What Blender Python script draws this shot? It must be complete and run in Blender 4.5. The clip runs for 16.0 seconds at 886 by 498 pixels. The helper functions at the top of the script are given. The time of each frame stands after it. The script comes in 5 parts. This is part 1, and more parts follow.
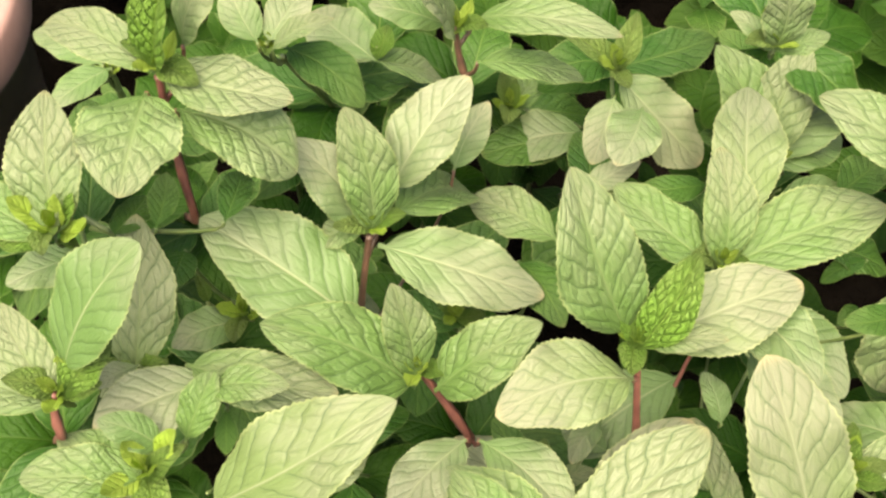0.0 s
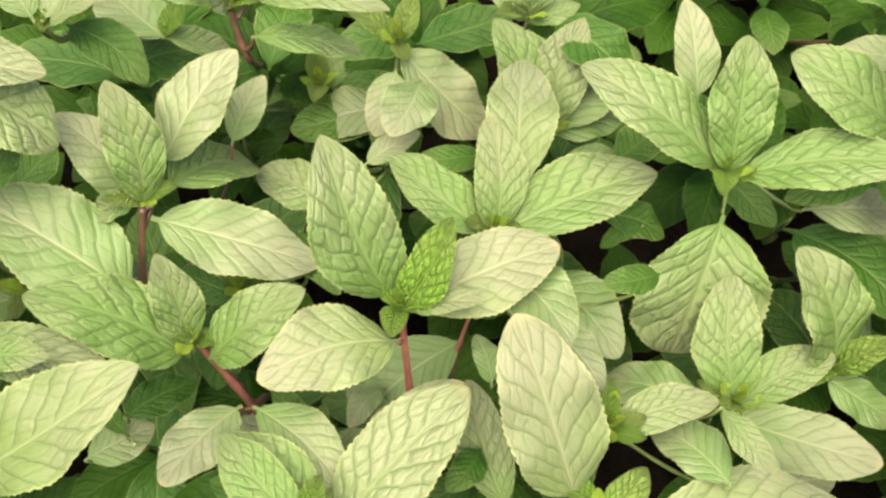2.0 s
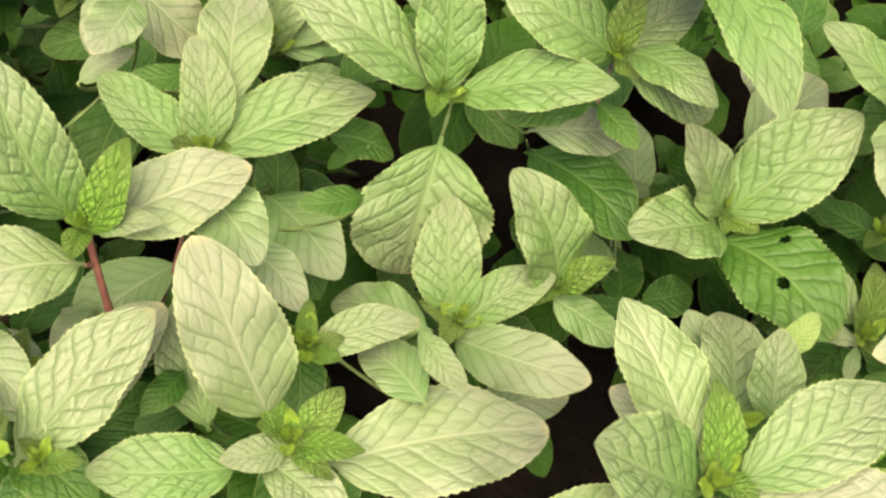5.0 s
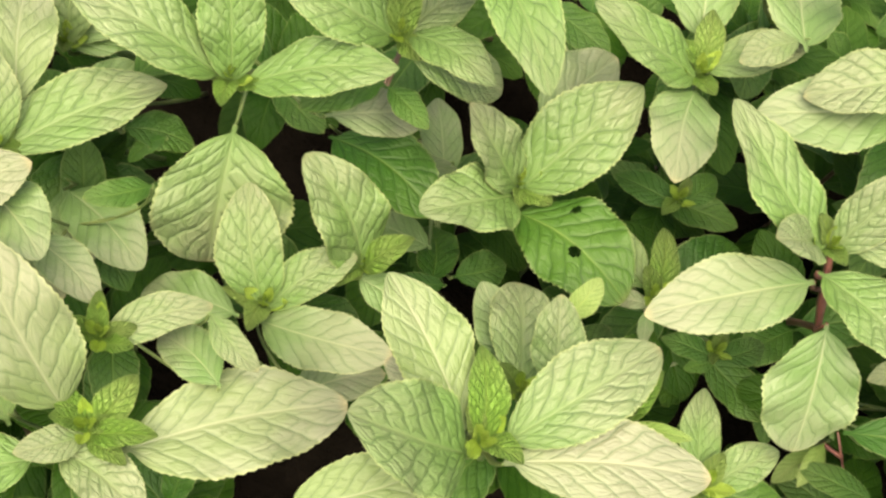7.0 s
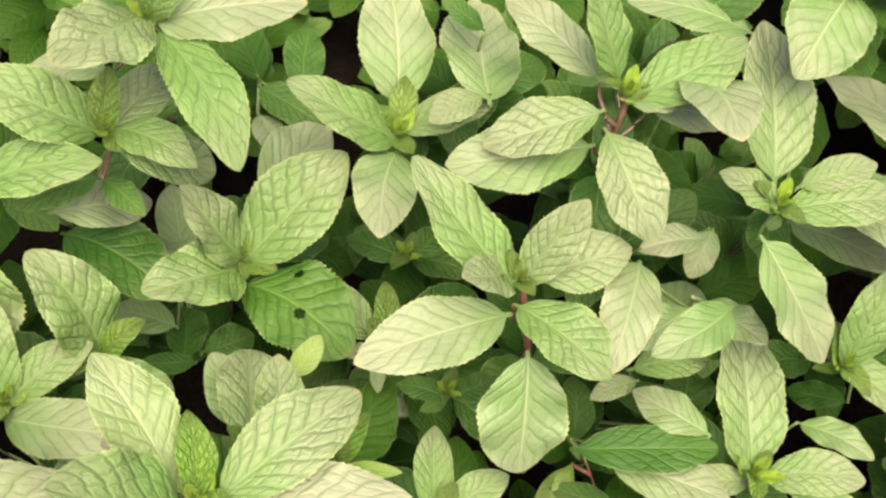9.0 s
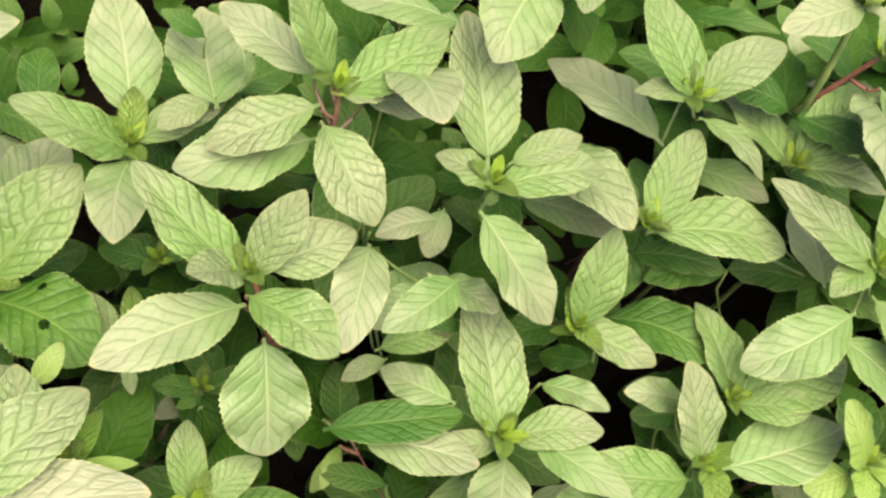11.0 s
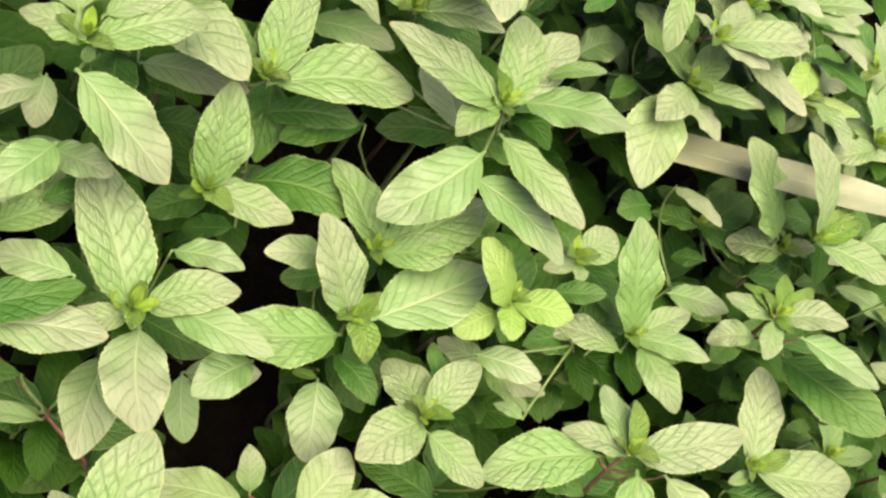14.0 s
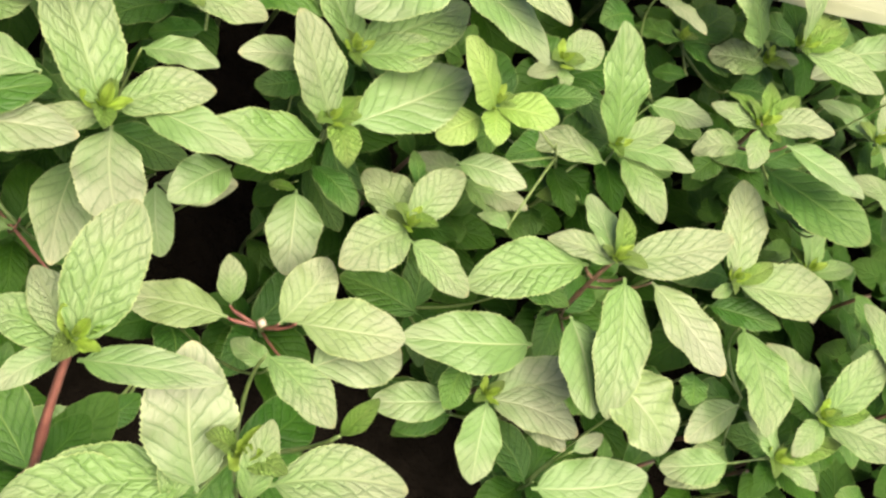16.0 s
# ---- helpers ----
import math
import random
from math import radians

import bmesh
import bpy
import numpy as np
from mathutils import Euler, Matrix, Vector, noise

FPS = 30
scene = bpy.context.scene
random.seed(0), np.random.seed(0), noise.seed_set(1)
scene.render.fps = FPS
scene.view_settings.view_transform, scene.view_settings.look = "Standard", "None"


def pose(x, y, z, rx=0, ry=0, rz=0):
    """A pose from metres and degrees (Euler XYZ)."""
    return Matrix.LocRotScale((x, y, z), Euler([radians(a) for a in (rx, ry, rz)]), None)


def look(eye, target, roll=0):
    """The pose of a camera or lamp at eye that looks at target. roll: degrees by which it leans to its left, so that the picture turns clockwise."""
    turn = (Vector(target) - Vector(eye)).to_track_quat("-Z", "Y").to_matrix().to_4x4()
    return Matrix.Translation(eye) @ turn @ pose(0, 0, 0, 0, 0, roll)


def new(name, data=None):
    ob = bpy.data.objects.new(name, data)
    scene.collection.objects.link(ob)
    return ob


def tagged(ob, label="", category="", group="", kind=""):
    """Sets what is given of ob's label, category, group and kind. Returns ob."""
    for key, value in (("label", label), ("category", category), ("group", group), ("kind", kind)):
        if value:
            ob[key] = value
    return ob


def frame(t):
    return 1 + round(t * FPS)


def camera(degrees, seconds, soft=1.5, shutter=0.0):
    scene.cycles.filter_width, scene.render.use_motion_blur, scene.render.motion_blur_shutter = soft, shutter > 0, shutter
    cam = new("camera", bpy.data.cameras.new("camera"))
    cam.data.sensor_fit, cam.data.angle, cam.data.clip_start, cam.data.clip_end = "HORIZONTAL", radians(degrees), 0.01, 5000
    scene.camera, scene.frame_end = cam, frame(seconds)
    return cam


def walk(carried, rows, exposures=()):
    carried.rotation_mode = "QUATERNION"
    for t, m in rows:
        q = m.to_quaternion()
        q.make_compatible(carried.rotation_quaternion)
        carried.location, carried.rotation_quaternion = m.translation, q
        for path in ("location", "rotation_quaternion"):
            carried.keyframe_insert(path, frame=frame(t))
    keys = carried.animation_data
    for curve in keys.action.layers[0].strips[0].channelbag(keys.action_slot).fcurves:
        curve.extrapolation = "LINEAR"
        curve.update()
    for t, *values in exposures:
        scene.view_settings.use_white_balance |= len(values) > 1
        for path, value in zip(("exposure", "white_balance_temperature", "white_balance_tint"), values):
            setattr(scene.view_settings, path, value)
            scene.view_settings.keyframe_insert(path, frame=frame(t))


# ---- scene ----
cam = camera(39.1, 16.0, soft=2.6)
PATH = [
    (0, (0.0070, 0.2859, 0.7393), (-0.0270, 1.0748, -1.0984), 0.86),
    (0.5, (0.0270, 0.2833, 0.7408), (0.0290, 1.0709, -1.0972), 2.89),
    (1, (0.0360, 0.2825, 0.7413), (0.0750, 1.0659, -1.0978), 4.98),
    (1.5, (0.0470, 0.2797, 0.7464), (0.1190, 1.0658, -1.0920), 6.87),
    (2, (0.0540, 0.2774, 0.7465), (0.1560, 1.0564, -1.0923), 8.76),
    (2.5, (0.0590, 0.2745, 0.7494), (0.2160, 1.0545, -1.0855), 12.48),
    (3, (0.0680, 0.2719, 0.7509), (0.2670, 1.0420, -1.0852), 15.21),
    (3.5, (0.0740, 0.2701, 0.7519), (0.2970, 1.0341, -1.0829), 16.62),
    (3.7, (0.0820, 0.2712, 0.7478), (0.3110, 1.0178, -1.0931), 17.37),
    (5.8, (0.1380, 0.2793, 0.7558), (0.4130, 0.9194, -1.1195), 23.58),
    (6, (0.1410, 0.2776, 0.7568), (0.4620, 0.9118, -1.1128), 26.80),
    (6.5, (0.1520, 0.2741, 0.7588), (0.5210, 0.8906, -1.1075), 29.35),
    (7, (0.1650, 0.2693, 0.7685), (0.5400, 0.9051, -1.0904), 27.34),
    (7.5, (0.1730, 0.2660, 0.7727), (0.6170, 0.9013, -1.0709), 30.57),
    (8, (0.1880, 0.2616, 0.7811), (0.7200, 0.9198, -1.0308), 32.12),
    (8.5, (0.1960, 0.2543, 0.7945), (0.7410, 0.9463, -1.0010), 29.05),
    (9, (0.2090, 0.2464, 0.8048), (0.8120, 0.9565, -0.9654), 29.31),
    (9.5, (0.2160, 0.2420, 0.8131), (0.8660, 0.9453, -0.9427), 31.12),
    (10, (0.2160, 0.2405, 0.8186), (0.9960, 0.9288, -0.8893), 36.49),
    (10.2, (0.2210, 0.2352, 0.8194), (1.0160, 0.9054, -0.8897), 36.49),
    (12.3, (0.2580, 0.2008, 0.8658), (1.1670, 0.8568, -0.7900), 35.22),
    (12.5, (0.2600, 0.1980, 0.8570), (1.2230, 0.8160, -0.7826), 38.31),
    (13, (0.2740, 0.1890, 0.8414), (1.3530, 0.7185, -0.7575), 44.20),
    (13.5, (0.2690, 0.1832, 0.8333), (1.3910, 0.6446, -0.7576), 45.16),
    (13.8, (0.2750, 0.1803, 0.8303), (1.4300, 0.5880, -0.7515), 45.77),
    (14, (0.2880, 0.1691, 0.8310), (1.4120, 0.5506, -0.7784), 45.15),
    (14.5, (0.2770, 0.1480, 0.8363), (1.5020, 0.4957, -0.7074), 46.33),
    (15, (0.2890, 0.1383, 0.8176), (1.5390, 0.3501, -0.7296), 51.28),
    (15.5, (0.2890, 0.1429, 0.7976), (1.4740, 0.2970, -0.8075), 53.77),
    (16, (0.2780, 0.1505, 0.7967), (1.3840, 0.3221, -0.8601), 52.32),
]
EXPOSURES = [(0, 3.48, 8200, 10), (7, 3.43, 8300, 8), (10, 3.45, 8000, 10), (12.5, 3.34, 8100, 5), (14, 3.53, 7900, 9), (16, 3.53, 7800, 9)]
walk(cam, [(t, look(eye, target, roll)) for t, eye, target, roll in PATH], EXPOSURES)

# ---- light ----
world = bpy.data.worlds.new("overcast_sky")
scene.world = world
world.use_nodes = True
wn = world.node_tree.nodes
sky = wn.new("ShaderNodeTexSky")
sky.sky_type = "NISHITA"
sky.sun_disc = False
sky.sun_elevation, sky.sun_rotation = radians(77), radians(219)
sky.air_density, sky.dust_density, sky.ozone_density = 1.0, 4.0, 0.6
wn["Background"].inputs["Strength"].default_value = 0.05
world.node_tree.links.new(sky.outputs[0], wn["Background"].inputs["Color"])
sun_data = bpy.data.lights.new("sun", "SUN")
sun_data.energy, sun_data.angle, sun_data.color = 2.0, radians(60), (1.0, 0.95, 0.86)
sun = new("sun", sun_data)
sun.matrix_world = look((-0.45, -0.55, 3.0), (0, 0, 0))


# ---- materials ----
def ramp(nt, pairs):
    r = nt.nodes.new("ShaderNodeValToRGB")
    while len(r.color_ramp.elements) < len(pairs):
        r.color_ramp.elements.new(0.5)
    for e, (p, c) in zip(r.color_ramp.elements, pairs):
        e.position, e.color = p, (*c, 1)
    return r


class Nodes:
    """Short ways to add nodes to a material."""

    def __init__(self, name):
        self.mat = bpy.data.materials.new(name)
        self.mat.use_nodes = True
        self.nt = self.mat.node_tree
        self.nt.nodes.clear()

    def add(self, kind, **given):
        n = self.nt.nodes.new(kind)
        for key, value in given.items():
            n.inputs[key.replace("_", " ")].default_value = value
        return n

    def link(self, a, b):
        self.nt.links.new(a, b)

    def math(self, op, a, b=None, c=None):
        n = self.nt.nodes.new("ShaderNodeMath")
        n.operation = op
        for i, v in enumerate((a, b, c)):
            if v is None:
                continue
            if isinstance(v, (int, float)):
                n.inputs[i].default_value = v
            else:
                self.link(v, n.inputs[i])
        return n.outputs[0]

    def smooth(self, v, lo, hi, a=0.0, b=1.0):
        n = self.nt.nodes.new("ShaderNodeMapRange")
        n.interpolation_type = "SMOOTHSTEP"
        self.link(v, n.inputs["Value"])
        for i, x in zip((1, 2, 3, 4), (lo, hi, a, b)):
            n.inputs[i].default_value = x
        return n.outputs[0]

    def mix(self, f, a, b, blend="MIX"):
        n = self.nt.nodes.new("ShaderNodeMix")
        n.data_type, n.blend_type = "RGBA", blend
        for sock, v in ((n.inputs[0], f), (n.inputs[6], a), (n.inputs[7], b)):
            if isinstance(v, (int, float)):
                sock.default_value = v
            elif isinstance(v, tuple):
                sock.default_value = (*v, 1)
            else:
                self.link(v, sock)
        return n.outputs[2]


def leaf_material(name, dark, light, groove, rib, rugged, net, rim, tip, sheen, through_light):
    """A mint leaf: u runs from stalk to tip, v across from margin to margin."""
    k = Nodes(name)
    uv = k.add("ShaderNodeUVMap")
    sep = k.add("ShaderNodeSeparateXYZ")
    k.link(uv.outputs[0], sep.inputs[0])
    info = k.add("ShaderNodeObjectInfo")
    wob = k.add("ShaderNodeTexNoise", Scale=5.0, Detail=2.0)
    wob.noise_dimensions = "4D"
    k.link(uv.outputs[0], wob.inputs["Vector"])
    k.link(k.math("MULTIPLY", info.outputs["Random"], 40.0), wob.inputs["W"])
    u = k.math("ADD", sep.outputs[0], k.math("MULTIPLY", k.math("SUBTRACT", wob.outputs[0], 0.5), 0.11))
    v = k.math("ABSOLUTE", k.math("SUBTRACT", k.math("MULTIPLY", sep.outputs[1], 2.0), 1.0))
    # midrib, side veins that curve towards the tip, rungs between them, and a fine net
    mid = k.smooth(k.math("ADD", v, k.math("MULTIPLY", sep.outputs[0], 0.012)), 0.010, 0.040, 1.0, 0.0)
    p = k.math("SUBTRACT", k.math("MULTIPLY", u, 7.5), k.math("MULTIPLY", k.math("POWER", v, 0.8), 2.2))
    saw = k.math("ABSOLUTE", k.math("SUBTRACT", k.math("FRACT", p), 0.5))
    side = k.math("MULTIPLY", k.smooth(saw, 0.462, 0.488), k.smooth(v, 0.80, 0.97, 1.0, 0.3))
    lane = k.add("ShaderNodeTexWhiteNoise")
    lane.noise_dimensions = "2D"
    where = k.add("ShaderNodeCombineXYZ")
    k.link(k.math("FLOOR", p), where.inputs[0])
    k.link(k.math("ADD", k.math("GREATER_THAN", sep.outputs[1], 0.5), k.math("FLOOR", k.math("MULTIPLY", info.outputs["Random"], 999.0))), where.inputs[1])
    k.link(where.outputs[0], lane.inputs["Vector"])
    step = k.math("ADD", k.math("MULTIPLY", v, 4.3), k.math("ADD", lane.outputs["Value"], k.math("ADD", k.math("MULTIPLY", wob.outputs[0], 1.8), k.math("MULTIPLY", k.math("FRACT", p), 0.5))))
    rung = k.math("ABSOLUTE", k.math("SUBTRACT", k.math("FRACT", step), 0.5))
    cross = k.smooth(rung, 0.460, 0.488)
    vec = k.add("ShaderNodeCombineXYZ")
    k.link(k.math("ADD", k.math("MULTIPLY", p, 2.1), k.math("MULTIPLY", wob.outputs[0], 1.0)), vec.inputs[0])
    k.link(k.math("ADD", k.math("MULTIPLY", sep.outputs[1], 15.0), k.math("MULTIPLY", wob.outputs[0], 0.8)), vec.inputs[1])
    k.link(k.math("MULTIPLY", info.outputs["Random"], 30.0), vec.inputs[2])
    cells = k.add("ShaderNodeTexVoronoi", Scale=1.0, Randomness=0.9)
    cells.feature = "DISTANCE_TO_EDGE"
    k.link(vec.outputs[0], cells.inputs["Vector"])
    web = k.smooth(cells.outputs["Distance"], 0.0, 0.06, 1.0, 0.0)
    patchy = k.add("ShaderNodeTexNoise", Scale=4.0, Detail=2.0)
    patchy.noise_dimensions = "4D"
    k.link(uv.outputs[0], patchy.inputs["Vector"])
    k.link(k.math("MULTIPLY", info.outputs["Random"], 71.0), patchy.inputs["W"])
    some = k.smooth(patchy.outputs[0], 0.35, 0.62, 0.3, 1.0)
    lines = k.math("MAXIMUM", side, k.math("MULTIPLY", k.math("MULTIPLY", cross, some), 0.7 * net))
    lines = k.math("MAXIMUM", lines, k.math("MULTIPLY", k.math("MULTIPLY", web, some), 0.30 * net))
    fade = k.smooth(v, 0.02, 0.10)
    lines = k.math("MULTIPLY", lines, fade)
    # colour: blotches, a random shade for each leaf, grooves, rib, rim and dry tip
    blot = k.add("ShaderNodeTexNoise", Scale=3.0, Detail=5.0, Roughness=0.6)
    blot.noise_dimensions = "4D"
    k.link(uv.outputs[0], blot.inputs["Vector"])
    k.link(k.math("MULTIPLY", info.outputs["Random"], 97.0), blot.inputs["W"])
    shade = k.math("ADD", k.math("MULTIPLY", blot.outputs[0], 0.9), k.math("MULTIPLY", k.math("SUBTRACT", info.outputs["Random"], 0.5), 0.5))
    # paler towards the tip: sky sheen on the flatter end put into the colour
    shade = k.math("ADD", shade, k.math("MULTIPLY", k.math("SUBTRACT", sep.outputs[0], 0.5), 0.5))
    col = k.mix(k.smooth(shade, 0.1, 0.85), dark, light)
    # some leaves blush to a greyish pink towards the tip
    own = k.math("FRACT", k.math("MULTIPLY", info.outputs["Random"], 7.31))
    blush = k.math("MULTIPLY", k.smooth(k.math("ADD", sep.outputs[0], k.math("MULTIPLY", blot.outputs[0], 0.5)), 0.55, 1.25), k.smooth(own, 0.35, 0.95))
    col = k.mix(k.math("MULTIPLY", blush, 0.4 * tip), col, (0.094, 0.102, 0.060))
    # soft darkening beside the veins paints the shade in the pillows' creases
    valley_shade = k.math("MAXIMUM", k.smooth(saw, 0.30, 0.5), k.math("MULTIPLY", k.smooth(rung, 0.32, 0.5), 0.8 * net))
    col = k.mix(k.math("MULTIPLY", k.math("MULTIPLY", valley_shade, fade), 0.16 + 0.22 * net), col, tuple(0.8 * c for c in dark))
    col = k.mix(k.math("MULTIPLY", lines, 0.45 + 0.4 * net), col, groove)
    col = k.mix(k.math("MULTIPLY", mid, 0.7), col, rib)
    col = k.mix(k.math("MULTIPLY", k.smooth(v, 0.93, 1.0), rim), col, (0.17, 0.19, 0.08))
    spot = k.add("ShaderNodeTexNoise", Scale=9.0, Detail=3.0)
    k.link(vec.outputs[0], spot.inputs["Vector"])
    dry = k.math("MULTIPLY", k.smooth(k.math("ADD", sep.outputs[0], k.math("MULTIPLY", spot.outputs[0], 0.12)), 1.0, 1.09), 0.7 * tip)
    dry = k.math("MULTIPLY", dry, k.smooth(info.outputs["Random"], 0.3, 0.6))
    col = k.mix(dry, col, (0.21, 0.17, 0.09))
    speck = k.add("ShaderNodeTexVoronoi", Scale=3.1)
    k.link(vec.outputs[0], speck.inputs["Vector"])
    dot = k.math("MULTIPLY", k.smooth(speck.outputs["Distance"], 0.05, 0.09, 1.0, 0.0), k.smooth(spot.outputs[0], 0.58, 0.66))
    col = k.mix(k.math("MULTIPLY", dot, 0.5), col, (0.32, 0.29, 0.19))
    # relief: pillows between the veins
    puff = k.math("MULTIPLY", k.smooth(saw, 0.25, 0.5, 1.0, 0.0), k.smooth(rung, 0.25, 0.5, 1.0, 1.0 - 0.8 * net))
    relief = k.math("SUBTRACT", k.math("ADD", puff, k.math("MULTIPLY", k.smooth(cells.outputs["Distance"], 0.0, 0.3), 0.35 * net)), k.math("MULTIPLY", lines, 0.25))
    relief = k.math("ADD", k.math("MULTIPLY", relief, fade), k.math("MULTIPLY", mid, -0.4))
    grain = k.add("ShaderNodeTexNoise", Scale=6.0, Detail=3.0)
    k.link(vec.outputs[0], grain.inputs["Vector"])
    relief = k.math("ADD", relief, k.math("MULTIPLY", grain.outputs[0], 0.18))
    bump = k.add("ShaderNodeBump", Strength=rugged, Distance=0.0010)
    k.link(relief, bump.inputs["Height"])
    skin = k.add("ShaderNodeBsdfPrincipled")
    skin.inputs["Specular IOR Level"].default_value = sheen
    rough = k.math("ADD", k.math("MULTIPLY", grain.outputs[0], 0.15), k.math("MULTIPLY_ADD", own, 0.12, 0.44))
    k.link(rough, skin.inputs["Roughness"])
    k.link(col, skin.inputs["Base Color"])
    k.link(bump.outputs[0], skin.inputs["Normal"])
    glow = k.add("ShaderNodeBsdfTranslucent")
    k.link(k.mix(1.0, col, (1.0, 1.15, 0.35), "MULTIPLY"), glow.inputs["Color"])
    both = k.add("ShaderNodeMixShader", Fac=through_light)
    k.link(skin.outputs[0], both.inputs[1])
    k.link(glow.outputs[0], both.inputs[2])
    out = k.add("ShaderNodeOutputMaterial")
    k.link(both.outputs[0], out.inputs[0])
    return k.mat


LEAF = [
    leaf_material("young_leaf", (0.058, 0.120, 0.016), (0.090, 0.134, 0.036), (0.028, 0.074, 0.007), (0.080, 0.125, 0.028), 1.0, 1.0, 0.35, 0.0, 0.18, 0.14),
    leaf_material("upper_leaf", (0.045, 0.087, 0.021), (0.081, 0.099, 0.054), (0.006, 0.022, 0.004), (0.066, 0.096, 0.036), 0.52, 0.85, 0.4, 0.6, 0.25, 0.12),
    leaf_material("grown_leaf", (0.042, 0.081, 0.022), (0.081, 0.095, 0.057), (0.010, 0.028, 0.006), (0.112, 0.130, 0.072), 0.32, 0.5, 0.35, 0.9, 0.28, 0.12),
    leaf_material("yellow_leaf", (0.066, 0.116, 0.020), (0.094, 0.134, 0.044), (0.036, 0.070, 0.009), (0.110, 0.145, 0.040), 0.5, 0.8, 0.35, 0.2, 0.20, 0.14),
    # dark green leaves, taken darker so the colour holds the gaps' shade
    leaf_material("deep_green_shade_leaf", (0.009, 0.036, 0.003), (0.023, 0.055, 0.008), (0.005, 0.018, 0.002), (0.052, 0.084, 0.020), 0.45, 0.7, 0.3, 0.3, 0.15, 0.10),
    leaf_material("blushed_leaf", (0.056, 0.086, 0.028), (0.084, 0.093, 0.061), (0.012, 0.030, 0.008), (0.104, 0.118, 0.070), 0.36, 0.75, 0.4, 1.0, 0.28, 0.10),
    # near black: the shade low in the bed is put into this colour
    leaf_material("shade_dark_lower_leaf", (0.005, 0.021, 0.0015), (0.011, 0.033, 0.003), (0.003, 0.012, 0.001), (0.020, 0.042, 0.007), 0.4, 0.5, 0.1, 0.1, 0.06, 0.05),
    leaf_material("bud_leaf", (0.120, 0.200, 0.022), (0.155, 0.225, 0.042), (0.065, 0.130, 0.010), (0.14, 0.20, 0.036), 0.7, 0.7, 0.3, 0.0, 0.15, 0.25),
]


def stem_material(name, low, high):
    k = Nodes(name)
    co = k.add("ShaderNodeTexCoord")
    n = k.add("ShaderNodeTexNoise", Scale=160.0, Detail=4.0)
    k.link(co.outputs["Object"], n.inputs["Vector"])
    r = ramp(k.nt, ((0.35, low), (0.7, high)))
    k.link(n.outputs[0], r.inputs[0])
    b = k.add("ShaderNodeBump", Strength=0.4, Distance=0.0006)
    k.link(n.outputs[0], b.inputs["Height"])
    s = k.add("ShaderNodeBsdfPrincipled", Roughness=0.5)
    k.link(r.outputs[0], s.inputs["Base Color"])
    k.link(b.outputs[0], s.inputs["Normal"])
    out = k.add("ShaderNodeOutputMaterial")
    k.link(s.outputs[0], out.inputs[0])
    return k.mat


STEM = [
    stem_material("red_stem", (0.062, 0.020, 0.016), (0.115, 0.044, 0.032)),
    stem_material("green_stem", (0.035, 0.06, 0.014), (0.075, 0.10, 0.03)),
    stem_material("brown_stem", (0.034, 0.018, 0.011), (0.075, 0.040, 0.025)),
]


CUT = stem_material("dry_cut", (0.11, 0.08, 0.06), (0.15, 0.12, 0.09))


def soil_material():
    k = Nodes("shade_black_soil")
    co = k.add("ShaderNodeTexCoord")
    n = k.add("ShaderNodeTexNoise", Scale=35.0, Detail=8.0, Roughness=0.7)
    k.link(co.outputs["Object"], n.inputs["Vector"])
    # darker than real soil: the shade under the leaves is in this colour
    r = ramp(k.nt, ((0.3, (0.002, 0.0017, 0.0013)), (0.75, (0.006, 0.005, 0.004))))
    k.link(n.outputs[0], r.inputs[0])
    b = k.add("ShaderNodeBump", Strength=1.0, Distance=0.01)
    k.link(n.outputs[0], b.inputs["Height"])
    s = k.add("ShaderNodeBsdfPrincipled", Roughness=0.95)
    s.inputs["Specular IOR Level"].default_value = 0.0
    k.link(r.outputs[0], s.inputs["Base Color"])
    k.link(b.outputs[0], s.inputs["Normal"])
    out = k.add("ShaderNodeOutputMaterial")
    k.link(s.outputs[0], out.inputs[0])
    return k.mat


SOIL = soil_material()


# ---- shapes ----
def part(name, mesh, material, parent, label=""):
    mesh.materials.clear()
    mesh.materials.append(material)
    ob = new(name, mesh)
    ob.parent = parent
    return tagged(ob, label)


def mesh_of(name, verts, faces, uvs=None):
    me = bpy.data.meshes.new(name)
    me.from_pydata([tuple(p) for p in verts], [], faces)
    if uvs is not None:
        layer = me.uv_layers.new(name="UVMap")
        loops = np.empty(len(me.loops), dtype=np.int32)
        me.loops.foreach_get("vertex_index", loops)
        layer.data.foreach_set("uv", np.asarray(uvs, dtype=np.float32)[loops].ravel())
    me.polygons.foreach_set("use_smooth", [True] * len(me.polygons))
    me.update()
    return me


